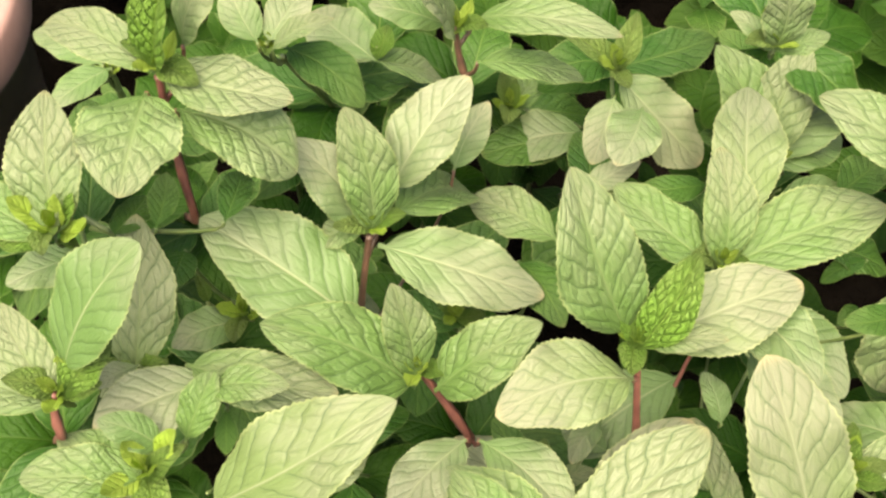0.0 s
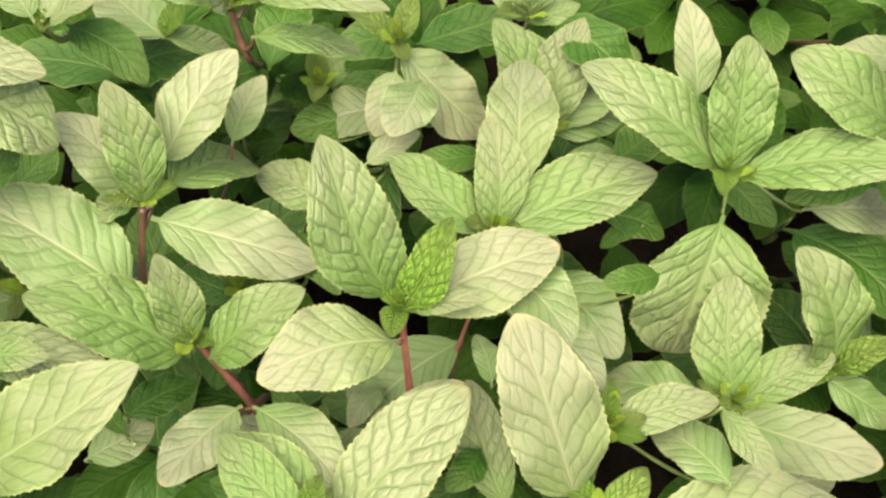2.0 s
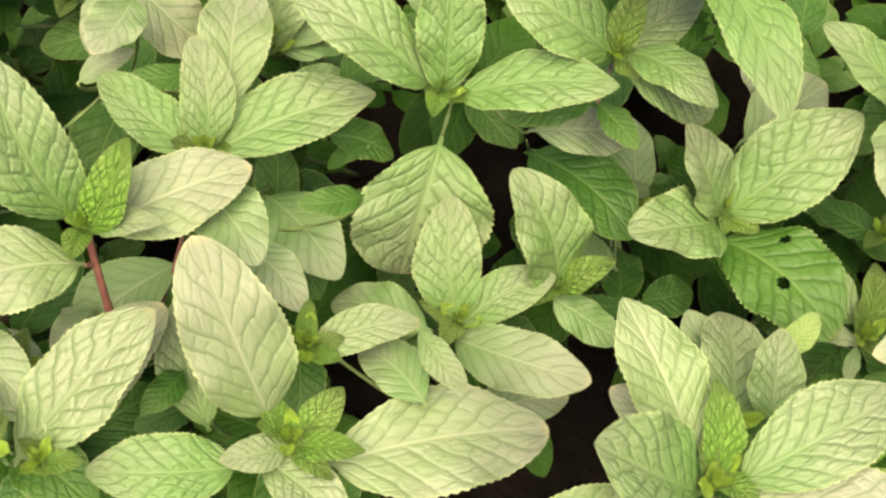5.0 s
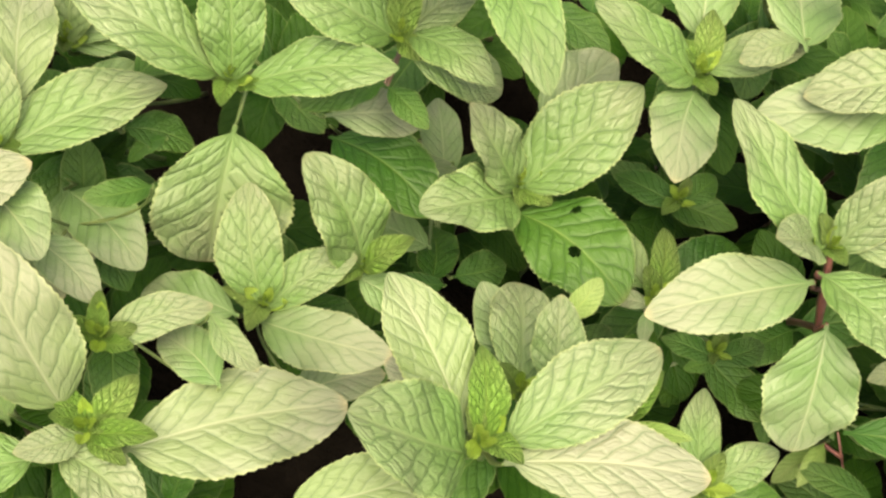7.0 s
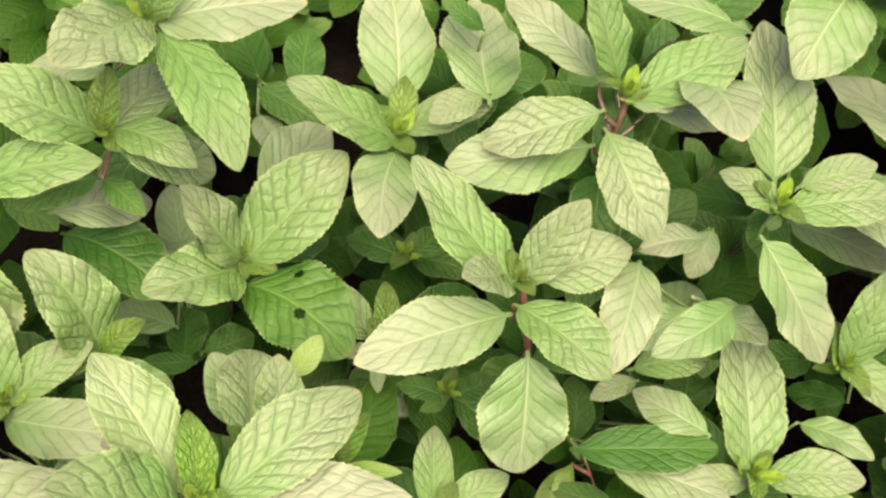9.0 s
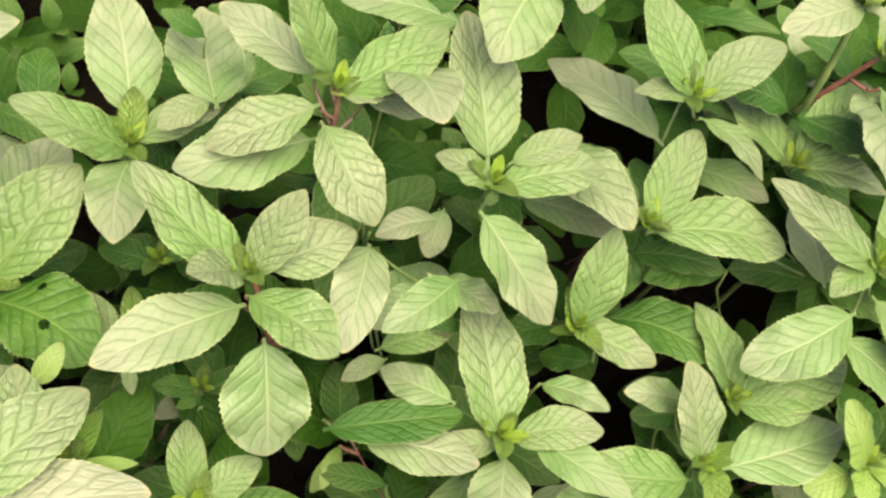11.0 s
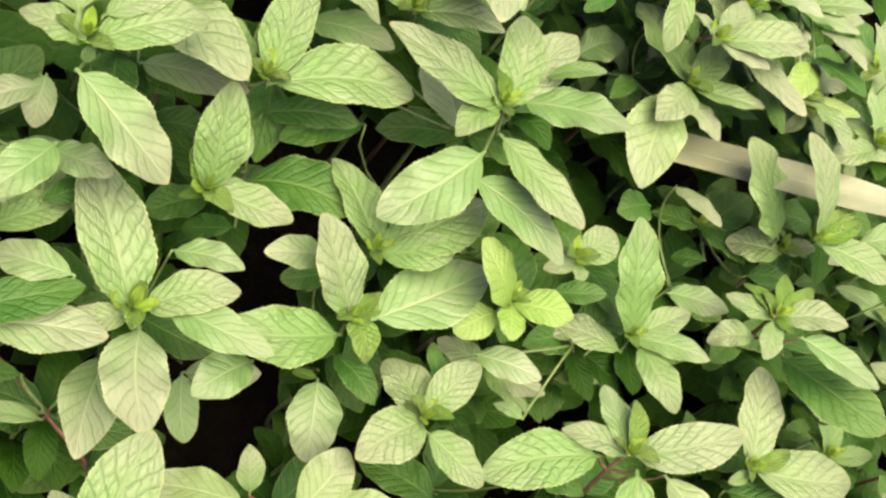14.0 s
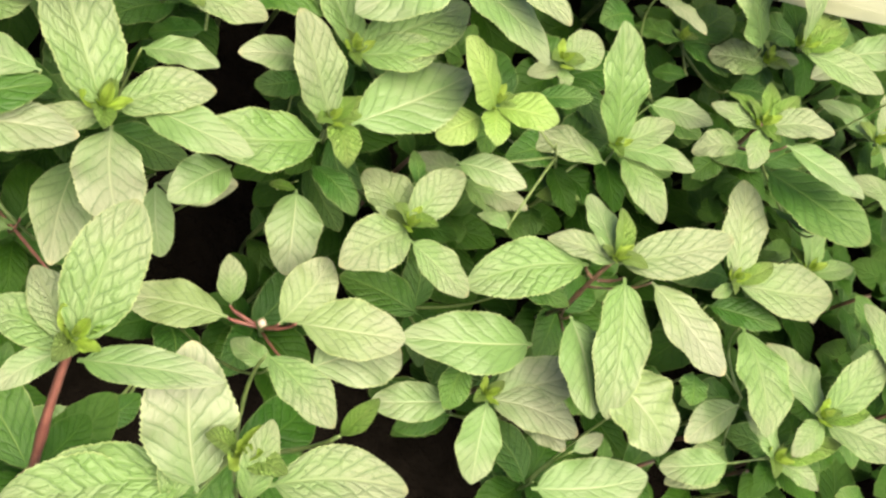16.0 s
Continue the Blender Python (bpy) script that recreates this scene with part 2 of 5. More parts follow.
def leaf_mesh(length, width, arch, fold, seed, fine=True, rugged=1.0, holes=()):
    """A toothed, quilted mint leaf from its stalk at the origin to its tip along +y; its upper side looks to +z."""
    rng = random.Random(seed)
    nu, nv = (68, 10) if fine is True else (27, 6) if fine is False else fine
    if holes:
        nu, nv = 136, 32
    teeth = 20 + rng.randint(0, 5)
    wide = 0.45 + rng.uniform(-0.04, 0.04)
    blunt = rng.uniform(0.55, 0.70)
    bend = arch * rng.uniform(0.5, 1.9)
    twist, sway, wave, ph = rng.uniform(-0.25, 0.25), rng.uniform(-0.06, 0.06), rng.uniform(0.05, 0.13), rng.uniform(0, 6.28)
    lop = rng.uniform(-0.07, 0.07)
    verts, uvs = [], []
    stalk = 0.05
    for i in range(nu + 1):
        u = i / nu
        s = max(0.0, (u - stalk) / (1 - stalk))
        q = s ** (math.log(0.5) / math.log(wide))
        half = 0.52 * width * length * math.sin(math.pi * min(1.0, q)) ** blunt if 0 < s < 1 else 0.0
        half = max(half, 0.012 * length * (1 - s) + 0.0002)
        tooth = (s * teeth) % 1.0
        edge = 1.0 - 0.060 * (1 - tooth) * (1 if 0.08 < s < 0.97 else 0)
        for j in range(nv + 1):
            v = 2 * j / nv - 1
            a = abs(v)
            x = half * v * (edge if a > 0.99 else 1.0)
            y = u * length + 0.10 * half * a * a * (1 - u)
            p = (7.5 * s - 2.2 * a ** 0.8) % 1.0
            quilt = (1 - (2 * abs(p - 0.5)) ** 2) * min(1, a * 5) * (1 - a ** 4)
            z = 4 * bend * length * u * (1 - u)
            z += fold * abs(x) * (1 - 0.45 * a) + twist * x * u
            z += rugged * 0.00022 * quilt * min(1.0, half / 0.006)
            z += wave * half * a * a * math.sin(u * 17 + ph + (1.3 if v > 0 else 0))
            x *= 1.0 + lop * (1 if v > 0 else -1) + 0.035 * math.sin(u * 9 + ph * (2 if v > 0 else 3))
            x += sway * length * math.sin(math.pi * u)
            verts.append((x, y, z))
            uvs.append((s, 0.5 + 0.5 * v))
    faces = []
    for i in range(nu):
        for j in range(nv):
            um, vm = (i + 0.5) / nu, 2 * (j + 0.5) / nv - 1
            if any(((um - hu) / ru) ** 2 + ((vm - hv) / rv) ** 2 < 1 for hu, hv, ru, rv in holes):
                continue
            a = i * (nv + 1) + j
            faces.append((a, a + 1, a + nv + 2, a + nv + 1))
    return mesh_of("leaf", verts, faces, uvs)


def leaf_pose(base, az, el, roll=0.0):
    """The pose of a leaf that grows from base towards a bearing az (from +x to +y) and climbs by el degrees."""
    a, e = radians(az), radians(el)
    y = Vector((math.cos(e) * math.cos(a), math.cos(e) * math.sin(a), math.sin(e)))
    z = Vector((-math.sin(e) * math.cos(a), -math.sin(e) * math.sin(a), math.cos(e)))
    x = y.cross(z)
    m = Matrix((x, y, z)).transposed().to_4x4()
    return Matrix.Translation(base) @ m @ Matrix.Rotation(radians(roll), 4, "Y")


def stem_mesh(points, r0, r1, sides=8):
    """A square-edged stem with swollen joints through the points."""
    pts = [Vector(p) for p in points]
    verts, faces = [], []
    n = len(pts)
    for i, p in enumerate(pts):
        d = (pts[min(i + 1, n - 1)] - pts[max(i - 1, 0)]).normalized()
        a = d.orthogonal().normalized()
        b = d.cross(a)
        r = r0 + (r1 - r0) * i / (n - 1)
        if i % 5 == 3:
            r *= 1.25
        for j in range(sides):
            t = 2 * math.pi * j / sides
            k = r * (1.0 + 0.12 * math.cos(4 * t))
            verts.append(p + a * (k * math.cos(t)) + b * (k * math.sin(t)))
    for i in range(n - 1):
        for j in range(sides):
            q = (j + 1) % sides
            faces.append((i * sides + j, i * sides + q, (i + 1) * sides + q, (i + 1) * sides + j))
    faces.append(tuple(range(sides - 1, -1, -1)))
    faces.append(tuple((n - 1) * sides + j for j in range(sides)))
    return mesh_of("stem", verts, faces)


def bent(a, b, n=16, bow=0.012, seed=0):
    rng = random.Random(seed)
    side = Vector((rng.uniform(-1, 1), rng.uniform(-1, 1), 0)) * bow
    a, b = Vector(a), Vector(b)
    return [a.lerp(b, i / (n - 1)) + side * math.sin(math.pi * i / (n - 1)) for i in range(n)]


BUD = [leaf_mesh(0.016, 0.42, -0.09, 0.75, 900 + i, (34, 8), 1.6) for i in range(3)]
OLD = [leaf_mesh(0.05, 0.50 + 0.03 * i, (0.05, 0.09, 0.12, 0.15)[i], 0.2, 700 + i, False, 0.8) for i in range(4)]
YOUNG = [leaf_mesh(0.016, 0.55, 0.10, 0.5, 930 + i, (44, 8), 1.8) for i in range(4)]
LOW = {1: [m.copy() for m in OLD], 2: [m.copy() for m in OLD], 4: [m.copy() for m in OLD], 6: OLD}
# small clearings, where one looks down between the shoots to the soil
GAPS = [(0.03, 0.54), (0.16, 0.55), (0.11, 0.61), (0.34, 0.59), (0.27, 0.52), (0.27, 0.41), (0.16, 0.49), (0.14, 0.5), (0.43, 0.47), (0.3, 0.56), (0.14, 0.41), (0.22, 0.38), (0.5, 0.43), (0.65, 0.53), (0.64, 0.4), (0.28, 0.46), (0.43, 0.35), (0.62, 0.36), (0.52, 0.46), (0.68, 0.42), (0.75, 0.41), (0.88, 0.32), (0.64, 0.56), (0.55, 0.27), (0.61, 0.34), (0.58, 0.12), (0.92, 0.26), (0.59, 0.16), (0.93, 0.13), (0.67, 0.12), (0.45, 0.19), (0.48, 0.2), (0.89, 0.33), (0.84, 0.26), (0.82, 0.29)]
count = 0
HEADS = []


def in_gap(x, y, reach):
    return any((x - a) ** 2 + (y - b) ** 2 < reach ** 2 for a, b in GAPS)



def sprig(label, head, root, stem, leaves, bud=1.0, knee=None):
    """One mint shoot: head is its growing tip in metres, root where its stem goes down to, both in the bed.
    Each leaf: offset of its joint from the head in mm (x, y, z), bearing, climb, length in mm, width by length, arch, kind, roll."""
    global count
    count += 1
    if label == "green mint shoot with toothed wrinkled leaves":
        many = ("no", "one", "two", "three", "four", "five", "six", "seven", "eight", "nine")[len(leaves)]
        pale = "blushed" if any(leaf[8] == 5 for leaf in leaves) else "dark green" if any(leaf[8] == 4 for leaf in leaves) else "green"
        label = f"mint shoot with {many} {pale} toothed {'leaf' if len(leaves) == 1 else 'leaves'} on a {('red', 'green', 'brown')[stem]} stem"
    plant = tagged(new("mint_shoot"), label, "mint plant", "mint shoots in the bed")
    plant.location = root
    head, root = Vector(head), Vector(root)
    HEADS.append(head)
    if knee:
        low = Vector(knee) - root
        path = bent((0, 0, 0), low, 12, seed=count)[:-1] + bent(low, head - root, 8, 0.002, seed=count)
    else:
        path = bent((0, 0, 0), head - root, seed=count)
    if bud > 0:
        path[-1] = path[-1].lerp(path[-2], 0.8)
    part("stem", stem_mesh(path, 0.0017, 0.0012 if bud else 0.0004), STEM[stem], plant, ("red-brown stem", "green stem", "brown stem")[stem])
    for i, (ox, oy, oz, az, el, length, wide, arch, kind, roll, *bitten) in enumerate(leaves):
        rng = random.Random(count * 100 + i)
        me = leaf_mesh(length / 1000, wide, arch, (rng.uniform(0.45, 0.8) if kind == 0 else rng.uniform(0.15, 0.45)) if kind < 2 else rng.uniform(0.05, 0.25), count * 50 + i, True, (1.0, 1.1, 0.6, 0.8, 0.9, 0.7)[kind], *bitten)
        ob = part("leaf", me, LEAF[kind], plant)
        ob.matrix_local = leaf_pose(head - root + Vector((ox, oy, oz)) / 1000, az, el, roll)
    # leaves that stand off the stem have their own stalk or side branch
    for ox, oy, oz, *_ in leaves:
        foot = head - root + Vector((ox, oy, oz)) / 1000
        off = min((q - foot).length for q in path)
        if off > 0.006:
            low = foot - Vector((0, 0, 1.3 * off))
            near = min(path, key=lambda q: (q - low).length)
            mid = foot - Vector((0, 0, 0.6 * (foot.z - near.z)))
            bow = [near.lerp(mid, w).lerp(mid.lerp(foot, w), w) for w in np.linspace(0, 1, 8)]
            part("petiole", stem_mesh(bow, 0.0010 if off < 0.02 else 0.0007, 0.0006, 6), STEM[0 if bud < 0 else stem], plant)
    # older pairs further down the stem, in kinds whose dark colour holds the shade
    base = Vector(knee) if knee else head
    axis = (root - base).normalized()
    turn = random.Random(count).uniform(0, 360)
    for i, low in enumerate((0.085, 0.107, 0.130, 0.155)):
        if low > (root - base).length - 0.05 or len(leaves) < 3:
            break
        for side in (0, 180):
            rng = random.Random(count * 77 + i * 2 + side)
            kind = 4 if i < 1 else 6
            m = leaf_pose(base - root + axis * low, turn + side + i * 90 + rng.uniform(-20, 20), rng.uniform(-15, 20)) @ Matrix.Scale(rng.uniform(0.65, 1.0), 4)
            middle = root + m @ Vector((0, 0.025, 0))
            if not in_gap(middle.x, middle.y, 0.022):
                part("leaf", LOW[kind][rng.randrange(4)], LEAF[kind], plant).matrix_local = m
    if bud < 0:
        # the stem was cut off here: a short stub with a pale dry end
        up = (head - root).normalized()
        stub = [head - root - up * 0.004 + up * (0.017 * q / 4) for q in range(5)]
        part("stem_stub", stem_mesh(stub, 0.0021, 0.0023), STEM[1], plant, "olive stub of the cut stem")
        part("cut_end", stem_mesh([stub[-1], stub[-1] + up * 0.0008, stub[-1] + up * 0.0022], 0.0023, 0.0019), CUT, plant, "pale dry cut face")
    elif bud:
        turn = random.Random(count).uniform(0, 360)
        rng = random.Random(count + 31)
        if len(leaves) > 2:
            # a small pair of crinkled young leaves under the bud
            for side in (0, 180):
                young = part("leaf", YOUNG[rng.randrange(4)], LEAF[0], plant)
                young.matrix_local = leaf_pose(head - root - Vector((0, 0, 0.006)), turn + 90 + side + rng.uniform(-20, 20), rng.uniform(15, 45), rng.uniform(-15, 15)) @ Matrix.Scale(rng.uniform(0.7, 1.15) * min(bud, 1.2), 4)
        for i in range(6):
            ob = part("bud_leaf", BUD[i % 3], LEAF[7], plant)
            size = bud * (0.80 if i < 2 else 0.62 if i < 4 else 0.42)
            ob.matrix_local = leaf_pose(head - root - Vector((0, 0, 0.006 - 0.0010 * i)), turn + i * 180 + (i // 2) * 90 + rng.uniform(-14, 14), (48, 66, 80)[i // 2]) @ Matrix.Scale(size, 4)
    return plant


# ---- ground ----
def ground():
    n = 60
    xs = [math.copysign(abs(t) ** 3, t) * 60 + 0.4 for t in np.linspace(-1, 1, n + 1)]
    verts = [(x, y - 0.1, 0.012 * noise.noise((x * 9, y * 9, 0)) if abs(x) < 3 and abs(y) < 3 else 0.0) for y in xs for x in xs]
    faces = [(j * (n + 1) + i, j * (n + 1) + i + 1, (j + 1) * (n + 1) + i + 1, (j + 1) * (n + 1) + i) for j in range(n) for i in range(n)]
    ob = new("ground", mesh_of("ground", verts, faces))
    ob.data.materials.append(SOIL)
    return tagged(ob, "soil under the mint bed, coloured near black for the shade there", "soil", kind="structure")


ground()

# ---- mint shoots ----
sprig("pale green mint shoot on a red stem", (-0.085, 0.474, 0.431), (-0.158, 0.597, 0), 0, [
    (0, -3, -5, 152, -11, 45, 0.36, 0.06, 1, 0),
    (0, -3, -5, -9, -1, 41, 0.5, 0.06, 1, 0),
    (-3, -8, -8, -89, 16, 41, 0.72, 0.06, 1, 0),
    (0, -3, -5, 53, 71, 37, 0.4, 0.06, 0, 0),
    (7, 5, -2, 30, 57, 35, 0.5, 0.06, 2, 0),
    (6, -12, -10, -15, -26, 40, 0.6, 0.06, 1, 0)
], 1, (-0.081, 0.451, 0.367))
sprig("green mint shoot with toothed wrinkled leaves", (-0.110, 0.426, 0.416), (-0.246, 0.589, 0), 1, [
    (0, -3, -5, 93, 38, 43, 0.5, 0.06, 1, 0),
    (0, -3, -5, 153, 7, 31, 0.5, 0.06, 1, 0),
    (0, -3, -5, 2, -48, 8, 0.5, 0.06, 0, 0),
    (0, -3, -5, -179, 1, 19, 0.5, 0.06, 0, 0)
], 1.4)
sprig("green mint shoot with toothed wrinkled leaves", (-0.106, 0.382, 0.401), (-0.218, 0.457, 0), 0, [
    (1, 6, -2, 44, 46, 52, 0.5, 0.06, 2, 0),
    (0, -3, -5, 127, 14, 34, 0.45, 0.06, 1, 0),
    (0, -3, -5, 159, -12, 34, 0.5, 0.06, 1, 0),
    (0, -3, -5, 33, -61, 8, 0.5, 0.06, 0, 0),
    (0, -3, -5, 52, 16, 24, 0.5, 0.06, 0, 0)
], 1, (-0.107, 0.373, 0.383))
sprig("green mint shoot with toothed wrinkled leaves", (-0.096, 0.401, 0.361), (-0.184, 0.500, 0), 1, [
    (0, -3, -5, 89, 35, 55, 0.42, 0.06, 1, 0),
    (0, -3, -5, 148, -17, 16, 0.4, 0.06, 0, 0),
    (0, -3, -5, 25, 33, 16, 0.4, 0.06, 0, 0),
    (0, -3, -5, -174, -39, 17, 0.5, 0.06, 1, 0)
], 1)
sprig("green mint shoot with toothed wrinkled leaves", (-0.084, 0.367, 0.375), (-0.168, 0.441, 0), 1, [
    (0, -3, -5, -175, 12, 36, 0.5, 0.06, 1, 0),
    (0, -3, -5, 160, 12, 29, 0.5, 0.06, 1, 0),
    (0, -3, -5, 34, 38, 20, 0.4, 0.06, 0, 0),
    (5, 6, -2, 166, 39, 23, 0.5, 0.06, 2, 0),
    (11, 9, -1, 66, 31, 24, 0.5, 0.06, 1, 0),
    (17, 24, 5, -5, 26, 29, 0.42, 0.06, 1, 0),
    (0, -3, -5, -139, -6, 12, 0.5, 0.06, 1, 0)
], 1.6)
sprig("green mint shoot with toothed wrinkled leaves", (-0.061, 0.357, 0.392), (-0.131, 0.430, 0), 1, [
    (0, -3, -5, 23, 35, 70, 0.42, 0.06, 5, 0)
], 0)
sprig("green mint shoot with toothed wrinkled leaves", (-0.023, 0.451, 0.376), (-0.052, 0.528, 0), 2, [
    (0, -3, -5, 109, 55, 46, 0.4, 0.06, 1, 0),
    (5, 10, 0, 53, 28, 45, 0.52, 0.06, 2, 0),
    (-3, -1, -5, 143, 37, 38, 0.52, 0.06, 2, 0),
    (2, -6, -7, -9, -15, 58, 0.45, 0.06, 2, 0),
    (6, 3, -3, 46, -46, 55, 0.42, 0.06, 1, 0),
    (-2, 0, -4, -160, -19, 18, 0.62, 0.06, 1, 0),
    (-2, -30, -17, 153, 15, 62, 0.55, 0.06, 2, 0),
    (25, 27, -16, 63, 26, 26, 0.5, 0.06, 2, 0)
], 1, (-0.028, 0.428, 0.324))
sprig("green mint shoot with toothed wrinkled leaves", (-0.006, 0.407, 0.363), (0.016, 0.471, 0), 0, [
    (0, -3, -5, 113, 55, 38, 0.42, 0.06, 1, 0),
    (0, -5, -7, 172, 36, 58, 0.46, 0.06, 1, 0),
    (6, -6, -7, 24, 41, 46, 0.48, 0.06, 1, 0),
    (17, -20, -11, -127, 16, 37, 0.5, 0.06, 2, 0),
    (21, -20, -11, -41, 5, 40, 0.5, 0.06, 2, 0)
], 1, (0.013, 0.394, 0.326))
sprig("tall mint shoot with a bare red stem", (0.061, 0.414, 0.383), (0.113, 0.462, 0), 0, [
    (-3, 1, -4, 124, 49, 61, 0.46, 0.06, 1, 0),
    (0, -3, -5, 55, 47, 38, 0.42, 0.06, 0, 0),
    (0, -3, -5, 102, 31, 25, 0.32, 0.06, 0, 0),
    (0, -11, -9, -158, 14, 47, 0.56, 0.06, 5, 0),
    (4, -1, -5, 24, 7, 51, 0.54, 0.06, 5, 0),
    (3, 0, -4, -11, 35, 27, 0.4, 0.06, 1, 0),
    (29, 20, -14, -53, 18, 43, 0.55, 0.06, 2, 0),
    (24, 8, -61, -143, -14, 47, 0.55, 0.06, 2, 0)
], 1, (0.068, 0.388, 0.329))
sprig("green mint shoot with toothed wrinkled leaves", (0.041, 0.347, 0.358), (0.019, 0.409, 0), 1, [
    (0, -3, -5, 47, 19, 65, 0.44, 0.06, 1, 0)
], 0)
sprig("green mint shoot with toothed wrinkled leaves", (0.035, 0.346, 0.375), (0.005, 0.413, 0), 1, [
    (0, -3, -5, 133, -3, 41, 0.44, 0.06, 1, 0),
    (0, -3, -5, 59, 16, 15, 0.4, 0.06, 0, 0),
    (0, -3, -5, 170, -6, 9, 0.5, 0.06, 1, 0)
], 1.3)
sprig("green mint shoot with toothed wrinkled leaves", (0.035, 0.381, 0.334), (0.011, 0.459, 0), 1, [
    (0, -3, -5, 125, 10, 27, 0.42, 0.06, 4, 0),
    (0, -3, -5, 20, 5, 20, 0.4, 0.06, 1, 0),
    (0, -3, -5, -6, 3, 10, 0.4, 0.06, 0, 0),
    (0, -3, -5, -164, -27, 12, 0.5, 0.06, 1, 0)
], 1)
sprig("green mint shoot with toothed wrinkled leaves", (0.094, 0.454, 0.354), (0.166, 0.592, 0), 1, [
    (0, -3, -5, 96, 33, 42, 0.44, 0.06, 1, 0),
    (0, -3, -5, 144, 8, 46, 0.42, 0.06, 1, 0),
    (0, -3, -5, 25, 0, 65, 0.44, 0.06, 1, 0),
    (8, 12, 1, 87, 0, 54, 0.48, 0.06, 5, 0),
    (0, -3, -5, 110, 8, 17, 0.4, 0.06, 0, 0),
    (0, -3, -5, 63, 5, 20, 0.4, 0.06, 0, 0)
], 1)
sprig("green mint shoot with toothed wrinkled leaves", (0.058, 0.527, 0.358), (0.102, 0.730, 0), 1, [
    (0, -3, -5, -30, -34, 49, 0.55, 0.06, 2, 0),
    (0, -3, -5, 145, 9, 24, 0.4, 0.06, 0, 0),
    (0, -3, -5, 72, 31, 23, 0.4, 0.06, 0, 0),
    (0, -10, -9, -107, -23, 26, 0.6, 0.06, 2, 0)
], 1)
sprig("green mint shoot with toothed wrinkled leaves", (0.116, 0.506, 0.335), (0.198, 0.670, 0), 1, [
    (0, -3, -5, 72, 35, 45, 0.5, 0.06, 1, 0),
    (0, -3, -5, 125, 35, 48, 0.5, 0.06, 1, 0),
    (0, -3, -5, 51, -1, 53, 0.5, 0.06, 2, 0),
    (0, -3, -5, 31, -17, 40, 0.5, 0.06, 2, 0)
], 1)
sprig("green mint shoot with toothed wrinkled leaves", (0.098, 0.500, 0.419), (0.205, 0.752, 0), 1, [
    (0, -3, -5, 106, 69, 31, 0.5, 0.06, 1, 0),
    (0, -3, -5, 146, 19, 18, 0.5, 0.06, 2, 0),
    (0, -3, -5, 19, 7, 18, 0.5, 0.06, 1, 0)
], 1)
sprig("green mint shoot with toothed wrinkled leaves", (0.024, 0.568, 0.253), (0.033, 0.700, 0), 1, [
    (0, -3, -5, 92, 27, 18, 0.4, 0.06, 0, 0),
    (35, -9, -9, -167, -9, 42, 0.6, 0.06, 2, 0),
    (0, -3, -5, 63, -8, 31, 0.5, 0.06, 1, 0)
], 1)
sprig("green mint shoot with toothed wrinkled leaves", (-0.000, 0.522, 0.384), (0.002, 0.705, 0), 2, [
    (6, 3, -3, -14, 14, 52, 0.3, 0.10, 1, 0),
    (8, -10, -9, 6, -20, 40, 0.33, 0.12, 1, 0),
    (-3, 1, -4, -175, 26, 29, 0.45, 0.06, 2, 0),
    (0, -3, -5, -175, 67, 39, 0.5, 0.06, 1, 0)
], 1, (0.005, 0.514, 0.357))
sprig("green mint shoot with toothed wrinkled leaves", (-0.030, 0.538, 0.340), (-0.058, 0.731, 0), 1, [
    (0, -3, -5, 76, 12, 15, 0.6, 0.06, 0, 0),
    (0, -3, -5, 18, -46, 39, 0.4, 0.06, 1, 0),
    (0, -3, -5, 132, -23, 27, 0.5, 0.06, 2, 0),
    (0, -3, -5, 129, -24, 49, 0.5, 0.06, 2, 0)
], 0)
sprig("bright green mint shoot with spreading leaves", (0.176, 0.477, 0.362), (0.267, 0.650, 0), 1, [
    (0, -3, -5, 91, 48, 51, 0.46, 0.06, 1, 0),
    (-3, 0, -5, 157, 26, 64, 0.42, 0.06, 1, 0),
    (3, -3, -5, -6, 25, 60, 0.38, 0.06, 1, 0),
    (0, -3, -5, 155, 9, 9, 0.5, 0.06, 0, 0),
    (0, -3, -5, -4, 18, 13, 0.5, 0.06, 0, 0),
    (1, -13, -17, -107, -50, 60, 0.88, 0.08, 1, -14),
    (-5, 35, -18, 99, 23, 38, 0.45, 0.06, 2, 0),
    (36, -3, -30, 11, -20, 46, 0.5, 0.06, 2, 0)
], 1)
sprig("green mint shoot with toothed wrinkled leaves", (0.236, 0.489, 0.374), (0.386, 0.683, 0), 2, [
    (0, -3, -5, 158, 24, 53, 0.52, 0.06, 1, 0),
    (0, -3, -5, -12, -27, 49, 0.5, 0.06, 1, 0),
    (0, -3, -5, 76, 54, 29, 0.42, 0.06, 0, 0),
    (0, -3, -5, 39, 2, 43, 0.5, 0.06, 1, 0),
    (3, 0, -4, -45, 18, 41, 0.46, 0.06, 1, 0),
    (-3, -10, -25, -167, -8, 34, 0.5, 0.06, 4, 0),
    (-2, -11, -25, -53, 3, 23, 0.5, 0.06, 4, 0)
], 1)
sprig("green mint shoot with toothed wrinkled leaves", (0.257, 0.519, 0.403), (0.301, 0.765, 0), 2, [
    (-2, 1, -5, -134, 31, 61, 0.5, 0.06, 1, 0),
    (2, -4, -6, -76, 12, 76, 0.32, 0.06, 1, 0),
    (0, -3, -5, -5, 14, 60, 0.5, 0.06, 2, 0),
    (0, -3, -5, 53, 66, 31, 0.5, 0.06, 1, 0),
    (-16, -16, -16, 162, -20, 35, 0.4, 0.06, 2, 0)
], 1)
